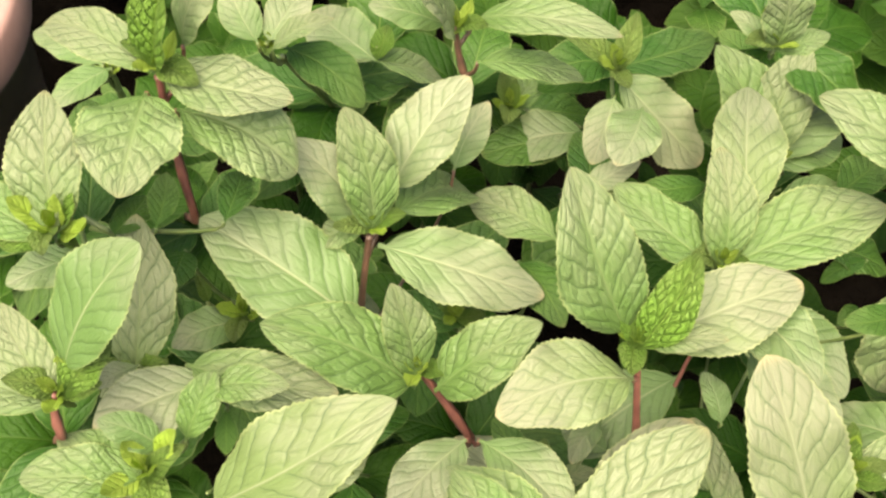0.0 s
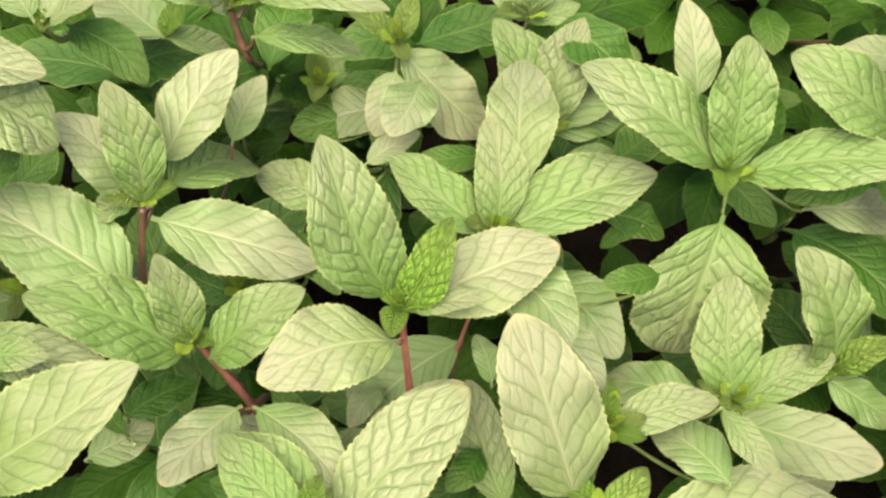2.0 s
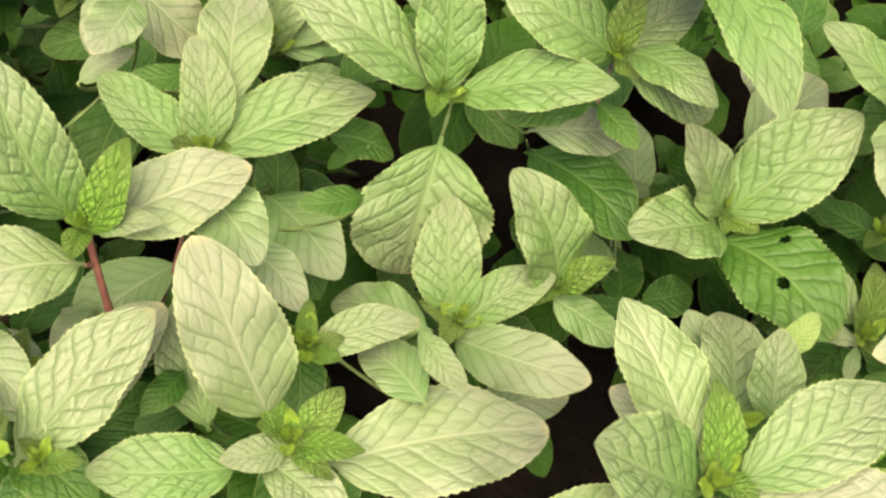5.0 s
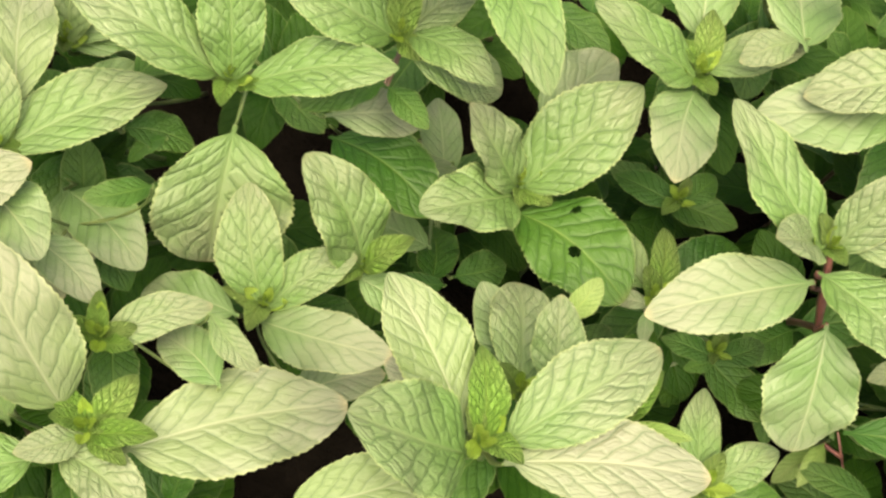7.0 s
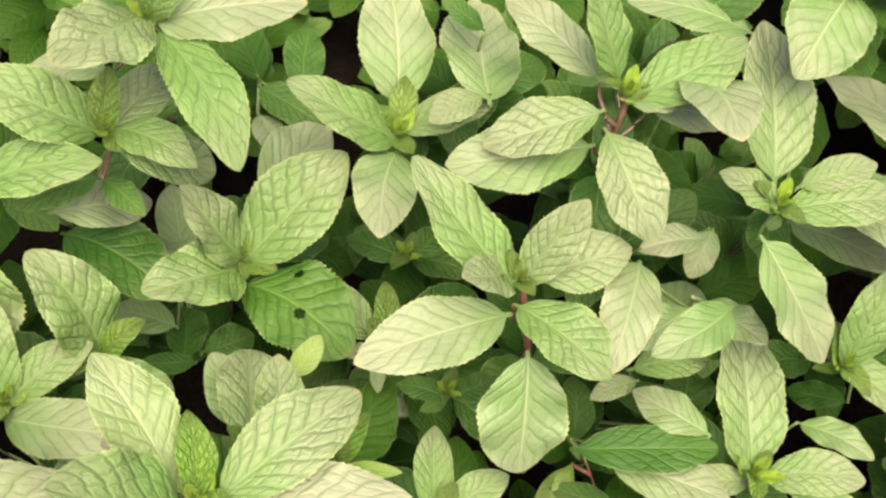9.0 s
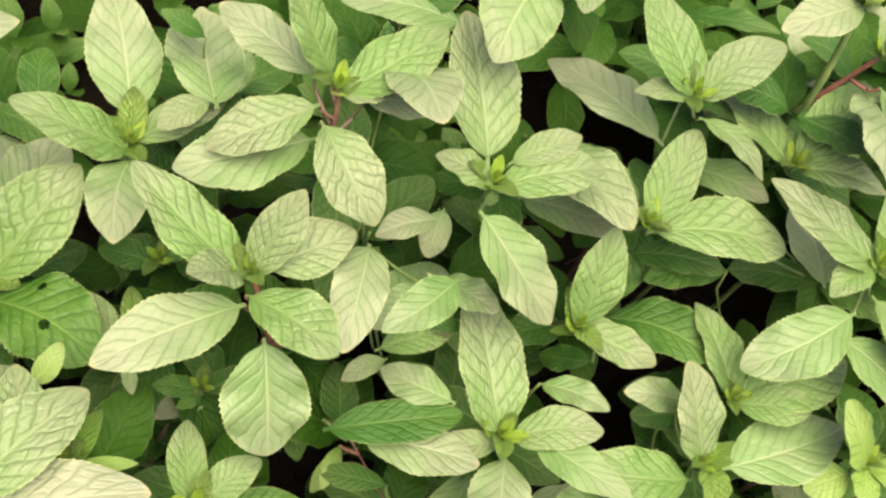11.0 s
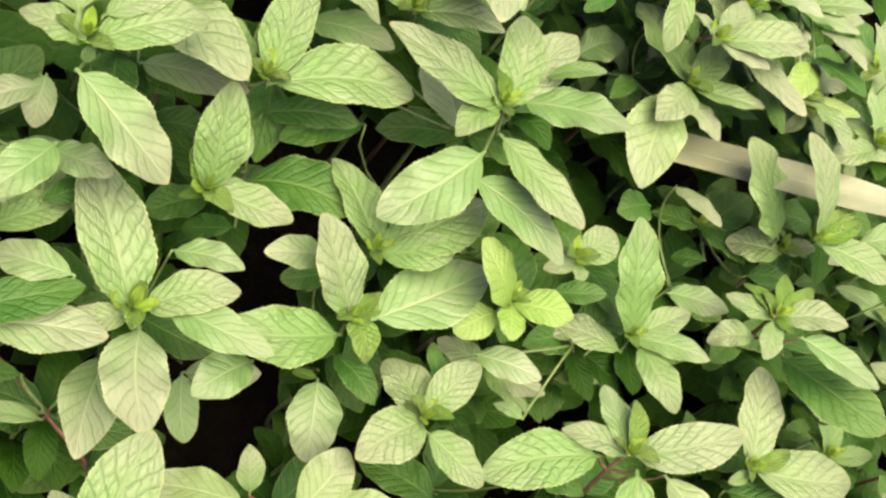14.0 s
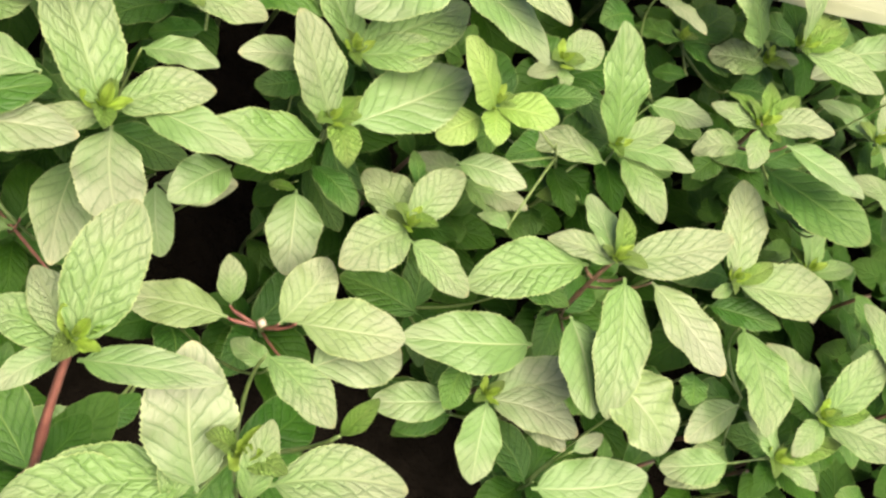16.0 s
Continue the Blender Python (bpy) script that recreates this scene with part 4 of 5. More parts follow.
sprig("green mint shoot with toothed wrinkled leaves", (0.942, 0.139, 0.293), (1.282, 0.138, 0), 1, [
    (0, -3, -5, 34, 12, 44, 0.45, 0.06, 1, 0),
    (0, -3, -5, -167, 7, 13, 0.4, 0.06, 0, 0),
    (0, -3, -5, -80, 4, 46, 0.4, 0.06, 1, 0),
    (0, -3, -5, 102, -17, 46, 0.4, 0.06, 2, 0)
], 1)
sprig("green mint shoot with toothed wrinkled leaves", (0.918, 0.079, 0.316), (1.289, 0.042, 0), 1, [
    (0, -3, -5, 44, 20, 48, 0.45, 0.06, 1, 0),
    (-6, 0, -9, 99, -19, 52, 0.4, 0.06, 1, 0),
    (0, -3, -5, -178, 1, 36, 0.4, 0.06, 0, 0),
    (0, -3, -5, -73, 29, 31, 0.5, 0.06, 1, 0),
    (-18, -6, -19, -118, -21, 55, 0.5, 0.06, 2, 0)
], 1)
sprig("green mint shoot with toothed wrinkled leaves", (0.800, 0.020, 0.269), (1.034, -0.036, 0), 1, [
    (0, -3, -5, 17, 26, 58, 0.42, 0.06, 1, 0),
    (0, -3, -5, -25, 25, 29, 0.42, 0.06, 0, 0),
    (0, -3, -5, -57, 16, 60, 0.5, 0.06, 1, 0),
    (0, -3, -5, 76, -19, 56, 0.5, 0.06, 2, 0),
    (0, -3, -5, -166, -15, 29, 0.6, 0.06, 1, 0)
], 1)
sprig("green mint shoot with toothed wrinkled leaves", (0.843, 0.019, 0.293), (1.132, -0.045, 0), 1, [
    (0, -3, -5, -11, 12, 57, 0.4, 0.06, 1, 0),
    (0, -3, -5, -67, 18, 30, 0.4, 0.06, 1, 0),
    (0, -3, -5, 71, -3, 47, 0.4, 0.06, 1, 0),
    (0, -3, -5, -145, -4, 14, 0.4, 0.06, 0, 0)
], 1)
sprig("green mint shoot with toothed wrinkled leaves", (0.770, 0.013, 0.250), (0.969, -0.041, 0), 1, [
    (0, -3, -5, -16, 25, 41, 0.4, 0.06, 0, 0),
    (-20, 11, -18, 151, -23, 40, 0.55, 0.06, 2, 0),
    (0, -3, -5, -62, 7, 30, 0.5, 0.06, 1, 0),
    (0, -3, -5, 95, 5, 35, 0.5, 0.06, 2, 0)
], 1)
sprig("green mint shoot with toothed wrinkled leaves", (0.412, 0.160, 0.454), (0.571, 0.172, 0), 1, [
    (-13, -3, -14, 73, 32, 46, 0.6, 0.06, 2, 0),
    (17, 21, 9, -80, 9, 29, 0.5, 0.06, 1, 0),
    (24, -10, 10, 16, 37, 16, 0.42, 0.06, 0, 0),
    (-4, -13, -9, 49, 30, 26, 0.45, 0.06, 1, 0),
    (-14, 1, -14, 154, -18, 47, 0.5, 0.06, 1, 0),
    (3, -12, -4, -33, 10, 42, 0.5, 0.06, 1, 0)
], 1)
sprig("green mint shoot with toothed wrinkled leaves", (0.384, 0.211, 0.459), (0.456, 0.223, 0), 0, [
    (0, -3, -5, 63, 11, 20, 0.5, 0.06, 0, 0),
    (0, -3, -5, 43, 24, 45, 0.5, 0.06, 1, 0),
    (-1, -6, -6, -44, 26, 42, 0.3, 0.06, 2, 0),
    (0, -3, -5, 122, -16, 29, 0.5, 0.06, 1, 0),
    (-2, -2, -7, -178, -8, 22, 0.4, 0.06, 2, 0),
    (0, -3, -5, 86, -9, 28, 0.5, 0.06, 1, 0)
], 1, (0.371, 0.189, 0.401))
sprig("green mint shoot with toothed wrinkled leaves", (0.391, 0.161, 0.442), (0.518, 0.173, 0), 1, [
    (0, -3, -5, 149, -16, 49, 0.5, 0.06, 1, 0),
    (0, -3, -5, 64, 26, 25, 0.5, 0.06, 1, 0)
], 0)
sprig("bare red trailing mint stem with few leaves", (0.433, 0.352, 0.268), (0.528, 0.317, 0), 0, [
    (17, -48, -7, 22, -4, 41, 0.12, 0.06, 1, 0),
    (-3, -3, -8, -131, -3, 24, 0.35, 0.06, 3, 0),
    (15, -49, -9, 147, -18, 47, 0.2, 0.06, 1, 0),
    (0, -3, -5, 118, 11, 8, 0.4, 0.06, 1, 0)
], 0, (0.476, 0.290, 0.182))
sprig("green mint shoot with toothed wrinkled leaves", (1.034, 0.224, 0.342), (1.506, 0.271, 0), 1, [
    (0, -3, -5, 45, 2, 80, 0.55, 0.06, 1, 0),
    (0, -3, -5, 129, -19, 34, 0.42, 0.06, 1, 0),
    (0, -3, -5, -13, 11, 48, 0.45, 0.06, 1, 0),
    (0, -3, -5, 18, 0, 79, 0.4, 0.06, 1, 0),
    (0, -3, -5, -134, -43, 23, 0.5, 0.06, 2, 0),
    (0, -3, -5, -71, 13, 38, 0.5, 0.06, 2, 0)
], 1)
sprig("green mint shoot with toothed wrinkled leaves", (1.024, 0.293, 0.331), (1.464, 0.379, 0), 1, [
    (0, -3, -5, 37, 8, 48, 0.45, 0.06, 1, 0),
    (0, -3, -5, -49, 27, 39, 0.42, 0.06, 1, 0),
    (0, -3, -5, 94, -15, 40, 0.42, 0.06, 1, 0),
    (0, -3, -5, -177, -7, 21, 0.4, 0.06, 0, 0)
], 1)
sprig("green mint shoot with toothed wrinkled leaves", (0.942, 0.286, 0.329), (1.330, 0.367, 0), 1, [
    (0, -3, -5, -35, 15, 39, 0.4, 0.06, 1, 0),
    (0, -3, -5, 36, -1, 43, 0.42, 0.06, 0, 0),
    (0, -3, -5, -171, -23, 24, 0.4, 0.06, 1, 0),
    (-4, 12, -6, 113, 2, 41, 0.4, 0.06, 1, 0),
    (0, -3, -5, -99, 10, 35, 0.45, 0.06, 1, 0)
], 1)
sprig("green mint shoot with toothed wrinkled leaves", (0.973, 0.252, 0.314), (1.350, 0.308, 0), 1, [
    (0, -3, -5, -22, 12, 29, 0.4, 0.06, 1, 0),
    (0, -3, -5, 61, -13, 35, 0.4, 0.06, 0, 0),
    (0, -3, -5, -6, 10, 59, 0.5, 0.06, 2, 0),
    (0, -3, -5, -121, -17, 23, 0.4, 0.06, 1, 0)
], 1)
sprig("green mint shoot with toothed wrinkled leaves", (0.847, 0.333, 0.377), (1.245, 0.470, 0), 2, [
    (0, -3, -5, -25, 11, 59, 0.42, 0.06, 1, 0),
    (0, -3, -5, -51, 6, 34, 0.42, 0.06, 5, 0),
    (0, -3, -5, 103, 4, 22, 0.45, 0.06, 1, 0),
    (0, -3, -5, 23, 2, 43, 0.4, 0.06, 1, 0)
], 1, (0.846, 0.337, 0.366))
sprig("green mint shoot with toothed wrinkled leaves", (0.971, 0.200, 0.281), (1.286, 0.223, 0), 1, [
    (0, -3, -5, -26, 17, 58, 0.42, 0.06, 2, 0),
    (0, -3, -5, -94, 15, 31, 0.45, 0.06, 2, 0),
    (0, -3, -5, -175, -9, 29, 0.5, 0.06, 2, 0)
], 0)
sprig("green mint shoot with toothed wrinkled leaves", (1.005, 0.164, 0.325), (1.448, 0.177, 0), 1, [
    (0, -3, -5, -150, -9, 51, 0.4, 0.06, 2, 0),
    (0, -3, -5, -65, 17, 27, 0.45, 0.06, 1, 0),
    (0, -3, -5, 41, 0, 46, 0.5, 0.06, 1, 0),
    (0, -3, -5, 76, -19, 45, 0.4, 0.06, 2, 0)
], 1)
sprig("mint shoot low among the others with plain green leaves", (0.057, 0.563, 0.242), (0.058, 0.686, 0), 1, [
    (0, -3, -5, -163, 6, 47, 0.55, 0.06, 4, 0),
    (-95, 14, -4, -171, 5, 27, 0.6, 0.06, 2, 0),
    (-72, 27, 3, -168, 19, 26, 0.5, 0.06, 2, 0)
], 0)
sprig("mint shoot low among the others with plain green leaves", (0.057, 0.479, 0.346), (0.059, 0.637, 0), 1, [
    (-9, 2, -4, 30, 13, 23, 0.45, 0.06, 2, 0),
    (34, 6, 0, -163, 14, 28, 0.4, 0.06, 4, 0),
    (-17, -14, -11, 153, -6, 36, 0.5, 0.06, 1, 0),
    (10, 30, 9, -110, 20, 33, 0.6, 0.06, 2, 0)
], 0)
sprig("mint shoot low among the others with plain green leaves", (0.005, 0.435, 0.339), (-0.031, 0.553, 0), 1, [
    (2, -4, -6, 156, -6, 27, 0.55, 0.06, 4, 0),
    (21, 18, 4, -60, 17, 32, 0.5, 0.06, 4, 0),
    (24, 4, -2, 174, -3, 19, 0.5, 0.06, 2, 0),
    (-48, -1, -7, 25, -37, 28, 0.5, 0.06, 2, 0)
], 0.8)
sprig("mint shoot low among the others with plain green leaves", (0.107, 0.425, 0.363), (0.151, 0.551, 0), 1, [
    (0, -6, -7, -46, -6, 33, 0.5, 0.06, 2, 0),
    (-14, -27, -16, 109, 5, 18, 0.5, 0.06, 2, 0),
    (41, 8, 1, -158, 25, 26, 0.42, 0.06, 4, 0),
    (-4, -2, -16, -59, 5, 29, 0.5, 0.06, 2, 0)
], 0)
sprig("mint shoot low among the others with plain green leaves", (0.099, 0.362, 0.338), (0.133, 0.426, 0), 1, [
    (0, -3, -5, 107, 4, 46, 0.42, 0.06, 1, 0),
    (-9, 16, 2, -124, 26, 23, 0.5, 0.06, 4, 0)
], 0)
sprig("mint shoot low among the others with plain green leaves", (0.041, 0.367, 0.312), (0.032, 0.424, 0), 1, [
    (0, -3, -5, 132, -9, 51, 0.55, 0.06, 2, 0),
    (16, 36, 12, -123, 26, 23, 0.4, 0.06, 2, 0),
    (19, 27, 8, 142, -19, 21, 0.5, 0.06, 2, 0)
], 0)
sprig("mint shoot low among the others with plain green leaves", (0.196, 0.380, 0.274), (0.270, 0.434, 0), 1, [
    (0, -3, -5, 14, -5, 43, 0.5, 0.06, 2, 0),
    (-35, 37, 9, -54, 14, 27, 0.5, 0.06, 4, 0),
    (-11, 27, 7, 117, -27, 28, 0.5, 0.06, 4, 0)
], 0)
sprig("mint shoot low among the others with plain green leaves", (0.119, 0.489, 0.337), (0.168, 0.646, 0), 1, [
    (0, -3, -5, 18, -10, 30, 0.5, 0.06, 2, 0),
    (21, 0, -3, 46, -16, 28, 0.6, 0.06, 4, 0),
    (17, -17, -11, -9, -19, 28, 0.6, 0.06, 4, 0),
    (33, -21, -11, -157, -26, 18, 0.4, 0.06, 4, 0)
], 0)
sprig("mint shoot low among the others with plain green leaves", (0.216, 0.482, 0.306), (0.317, 0.611, 0), 1, [
    (0, -3, -5, -45, 11, 57, 0.6, 0.06, 4, 0),
    (35, 2, -2, 144, -19, 32, 0.6, 0.06, 4, 0)
], 0)
sprig("mint shoot low among the others with plain green leaves", (0.267, 0.469, 0.283), (0.303, 0.576, 0), 1, [
    (0, -3, -5, 89, -1, 42, 0.45, 0.06, 2, 0),
    (-6, -27, -17, 147, -17, 33, 0.5, 0.06, 2, 0),
    (-6, -42, -22, 81, -30, 40, 0.5, 0.06, 4, 0),
    (3, -40, -19, 14, -8, 26, 0.7, 0.06, 4, 0),
    (0, -43, -21, 171, -5, 25, 0.4, 0.06, 4, 0)
], 0.8)
sprig("mint shoot low among the others with plain green leaves", (0.365, 0.451, 0.300), (0.457, 0.558, 0), 1, [
    (0, -3, -5, 142, -15, 31, 0.5, 0.06, 4, 0),
    (0, -3, -5, 36, -9, 26, 0.5, 0.06, 4, 0),
    (0, -3, -5, 25, -49, 10, 0.5, 0.06, 4, 0)
], 0.8)
sprig("mint shoot low among the others with plain green leaves", (0.308, 0.533, 0.326), (0.379, 0.708, 0), 1, [
    (0, -3, -5, -45, 4, 35, 0.55, 0.06, 4, 0),
    (19, -10, -3, 73, -5, 38, 0.5, 0.06, 4, 0),
    (-1, -14, -10, -83, 9, 29, 0.5, 0.06, 2, 0)
], 0)
sprig("mint shoot low among the others with plain green leaves", (0.465, 0.391, 0.353), (0.658, 0.490, 0), 1, [
    (0, -3, -5, -157, -7, 33, 0.5, 0.06, 2, 0),
    (6, -2, -3, -63, 27, 34, 0.5, 0.06, 2, 0),
    (-3, -20, -13, 7, -15, 31, 0.4, 0.06, 4, 0)
], 0)
sprig("mint shoot low among the others with plain green leaves", (0.361, 0.378, 0.322), (0.463, 0.455, 0), 1, [
    (0, -3, -5, 148, -17, 23, 0.5, 0.06, 4, 0),
    (0, -3, -5, 16, -9, 24, 0.5, 0.06, 4, 0),
    (0, -3, -5, -170, -20, 13, 0.5, 0.06, 4, 0)
], 0.7)
sprig("mint shoot low among the others with plain green leaves", (0.403, 0.345, 0.333), (0.537, 0.404, 0), 1, [
    (0, -3, -5, -13, 11, 62, 0.34, 0.06, 4, 0),
    (14, -11, -5, -30, 4, 55, 0.45, 0.06, 2, 0),
    (57, -11, 8, 131, -15, 37, 0.5, 0.06, 2, 0)
], 0)
sprig("mint shoot low among the others with plain green leaves", (0.288, 0.338, 0.400), (0.372, 0.415, 0), 1, [
    (0, -3, -5, 44, 17, 26, 0.38, 0.06, 0, 0),
    (0, -3, -5, 110, 35, 14, 0.4, 0.06, 0, 0),
    (0, -3, -5, -11, 14, 26, 0.25, 0.06, 3, 0)
], 0.9)
sprig("mint shoot low among the others with plain green leaves", (0.339, 0.324, 0.339), (0.436, 0.372, 0), 1, [
    (0, -3, -5, 78, 1, 40, 0.42, 0.06, 1, 0),
    (0, -3, -5, 23, 6, 35, 0.45, 0.06, 1, 0),
    (0, -3, -5, 144, -19, 17, 0.5, 0.06, 1, 0)
], 1.2)
sprig("mint shoot low among the others with plain green leaves", (0.390, 0.481, 0.383), (0.484, 0.687, 0), 1, [
    (0, -3, -5, 76, -9, 58, 0.6, 0.06, 2, 0),
    (2, 26, 6, 135, 7, 22, 0.5, 0.06, 4, 0),
    (-1, 2, -5, -161, -1, 28, 0.5, 0.06, 1, 0)
], 0)
sprig("mint shoot low among the others with plain green leaves", (0.432, 0.403, 0.387), (0.559, 0.555, 0), 1, [
    (0, -3, -5, -123, 3, 53, 0.45, 0.06, 2, 0),
    (29, -30, 1, -160, 4, 44, 0.45, 0.06, 2, 0),
    (26, 58, 32, -96, 30, 51, 0.6, 0.06, 2, 0)
], 0)
sprig("mint shoot low among the others with plain green leaves", (0.492, 0.351, 0.271), (0.589, 0.415, 0), 1, [
    (0, -3, -5, 124, -22, 49, 0.45, 0.06, 4, 0),
    (-76, 33, -37, -89, -11, 30, 0.5, 0.06, 4, 0),
    (-98, 58, -40, -162, -6, 42, 0.42, 0.06, 2, 0),
    (-58, 35, -26, 51, -7, 18, 0.4, 0.06, 4, 0),
    (-54, 1, -36, -144, -21, 26, 0.4, 0.06, 3, 0)
], 0)
sprig("mint shoot low among the others with plain green leaves", (0.533, 0.443, 0.367), (0.718, 0.608, 0), 1, [
    (0, -3, -5, -77, 25, 74, 0.45, 0.06, 1, 0),
    (4, -16, -35, -46, 17, 54, 0.4, 0.06, 2, 0)
], 0)
sprig("mint shoot low among the others with plain green leaves", (0.567, 0.365, 0.315), (0.727, 0.452, 0), 1, [
    (0, -3, -5, -49, 20, 58, 0.55, 0.06, 4, 0),
    (18, 21, 13, -36, 19, 48, 0.4, 0.06, 4, 0),
    (-9, -20, -17, 134, -43, 31, 0.5, 0.06, 4, 0)
], 0)
sprig("mint shoot low among the others with plain green leaves", (0.669, 0.339, 0.354), (0.928, 0.428, 0), 1, [
    (0, -3, -5, 73, -7, 53, 0.6, 0.06, 2, 0),
    (-49, 79, -4, -59, 26, 49, 0.45, 0.06, 2, 0),
    (-33, 145, 30, -50, 30, 51, 0.33, 0.06, 4, 0)
], 0)
sprig("mint shoot low among the others with plain green leaves", (0.713, 0.258, 0.330), (0.969, 0.291, 0), 1, [
    (0, -3, -5, 7, 4, 32, 0.65, 0.06, 1, 0),
    (0, -3, -5, 168, -7, 21, 0.5, 0.06, 1, 0),
    (0, -3, -5, -124, 2, 13, 0.7, 0.06, 1, 0),
    (0, -3, -5, 117, -11, 18, 0.4, 0.06, 4, 0)
], 1)
sprig("mint shoot low among the others with plain green leaves", (0.589, 0.276, 0.272), (0.729, 0.338, 0), 1, [
    (0, -3, -5, -85, 13, 35, 0.5, 0.06, 4, 0),
    (35, -40, 17, 68, 4, 19, 0.5, 0.06, 4, 0),
    (12, 36, 7, 171, 7, 27, 0.6, 0.06, 4, 0)
], 0)
sprig("mint shoot low among the others with plain green leaves", (0.618, 0.186, 0.241), (0.746, 0.203, 0), 1, [
    (0, -3, -5, 116, -21, 48, 0.5, 0.06, 4, 0),
    (41, -15, 24, -53, 19, 31, 0.5, 0.06, 4, 0),
    (9, -36, -2, -147, -5, 29, 0.6, 0.06, 4, 0)
], 0)
sprig("mint shoot low among the others with plain green leaves", (0.628, 0.078, 0.235), (0.755, 0.054, 0), 1, [
    (0, -3, -5, -26, 14, 66, 0.5, 0.06, 2, 0),
    (23, 3, 12, -3, 19, 19, 0.5, 0.06, 2, 0),
    (83, 7, 57, -138, 5, 19, 0.85, 0.06, 4, 0)
], 0)
sprig("mint shoot low among the others with plain green leaves", (0.786, 0.049, 0.230), (0.967, 0.015, 0), 1, [
    (0, -3, -5, 180, -7, 45, 0.45, 0.06, 2, 0),
    (6, 37, 26, -123, 8, 68, 0.5, 0.06, 1, 0),
    (-14, -21, -18, 177, -8, 49, 0.5, 0.06, 1, 0),
    (9, 57, 7, -55, 25, 45, 0.45, 0.06, 4, 0)
], 0)
sprig("mint shoot low among the others with plain green leaves", (0.804, 0.228, 0.278), (1.051, 0.269, 0), 1, [
    (0, -3, -5, -51, 20, 39, 0.5, 0.06, 2, 0),
    (13, 47, 9, 174, 7, 30, 0.7, 0.06, 4, 0),
    (28, 49, 21, -102, 29, 43, 0.4, 0.06, 2, 0),
    (-67, -15, -56, -34, 18, 27, 0.4, 0.06, 3, 0)
], 0)
sprig("mint shoot low among the others with plain green leaves", (0.847, 0.161, 0.289), (1.132, 0.171, 0), 1, [
    (0, -3, -5, -80, 22, 73, 0.55, 0.06, 4, 0),
    (6, -51, -5, 66, -43, 39, 0.5, 0.06, 4, 0),
    (82, -6, 55, 67, -28, 35, 0.5, 0.06, 4, 0)
], 0)
sprig("mint shoot low among the others with plain green leaves", (-0.069, 0.434, 0.332), (-0.124, 0.543, 0), 1, [
    (0, -3, -5, -152, 10, 26, 0.6, 0.06, 2, 0),
    (3, -1, -5, -8, -2, 30, 0.5, 0.06, 4, 0),
    (1, -1, -5, 75, 6, 17, 0.5, 0.06, 4, 0),
    (-13, 3, -3, 116, 55, 12, 0.4, 0.06, 0, 0),
    (-22, 19, 4, -91, 30, 25, 0.5, 0.06, 4, 0)
], 1)
sprig("mint shoot low among the others with plain green leaves", (-0.109, 0.438, 0.394), (-0.228, 0.594, 0), 1, [
    (0, -3, -5, 99, 1, 39, 0.5, 0.06, 4, 0),
    (-1, -9, -8, -151, 3, 24, 0.6, 0.06, 2, 0),
    (8, -3, -6, 75, -29, 23, 0.5, 0.06, 4, 0),
    (21, 0, -5, 88, 1, 19, 0.5, 0.06, 4, 0),
    (42, 3, -4, 85, -17, 22, 0.5, 0.06, 4, 0)
], 0)
sprig("mint shoot low among the others with plain green leaves", (-0.068, 0.400, 0.373), (-0.137, 0.504, 0), 1, [
    (0, -3, -5, -148, 12, 39, 0.55, 0.06, 2, 0),
    (-9, 1, -4, -9, 5, 49, 0.4, 0.06, 1, 0),
    (-24, 0, -4, -139, 21, 16, 0.5, 0.06, 2, 0),
    (4, -11, -9, -85, -16, 14, 0.5, 0.06, 4, 0)
], 0)
sprig("mint shoot low among the others with plain green leaves", (-0.027, 0.381, 0.320), (-0.051, 0.446, 0), 1, [
    (-18, -4, -6, 32, -5, 26, 0.6, 0.06, 2, 0),
    (-4, 4, -2, 128, -4, 15, 0.5, 0.06, 4, 0),
    (-5, 10, 0, 36, -19, 29, 0.5, 0.06, 4, 0)
], 0)
sprig("mint shoot low among the others with plain green leaves", (0.622, 0.135, 0.214), (0.736, 0.130, 0), 1, [
    (0, -3, -5, 132, -23, 46, 0.5, 0.06, 4, 0),
    (-3, 14, -6, -13, 13, 32, 0.6, 0.06, 4, 0),
    (25, -22, 10, -77, 21, 34, 0.5, 0.06, 2, 0),
    (-1, -6, -6, 161, -32, 32, 0.5, 0.06, 4, 0)
], 0)
sprig("mint shoot low among the others with plain green leaves", (0.496, 0.239, 0.241), (0.581, 0.273, 0), 1, [
    (28, -45, 9, 103, -29, 26, 0.5, 0.06, 2, 0),
    (-44, -32, -37, 149, -29, 52, 0.6, 0.06, 2, 0),
    (-45, -28, -38, 10, -6, 29, 0.5, 0.06, 4, 0)
], 0)
sprig("mint shoot low among the others with plain green leaves", (0.443, 0.302, 0.271), (0.518, 0.353, 0), 1, [
    (0, -3, -5, 137, -17, 41, 0.26, 0.06, 1, 0),
    (32, 8, 20, -132, 5, 53, 0.5, 0.06, 2, 0),
    (-1, 19, 0, 144, -19, 34, 0.4, 0.06, 4, 0),
    (89, -23, 31, -174, 3, 36, 0.6, 0.06, 2, 0)
], 0)
sprig("mint shoot low among the others with plain green leaves", (0.685, 0.221, 0.323), (0.922, 0.242, 0), 1, [
    (-39, 17, -27, -52, 16, 37, 0.5, 0.06, 2, 0),
    (1, 25, 3, -39, 31, 29, 0.5, 0.06, 4, 0),
    (-29, -24, -32, 111, -28, 18, 0.5, 0.06, 2, 0),
    (-48, 144, 3, 173, 0, 50, 0.4, 0.06, 4, 0)
], 0)
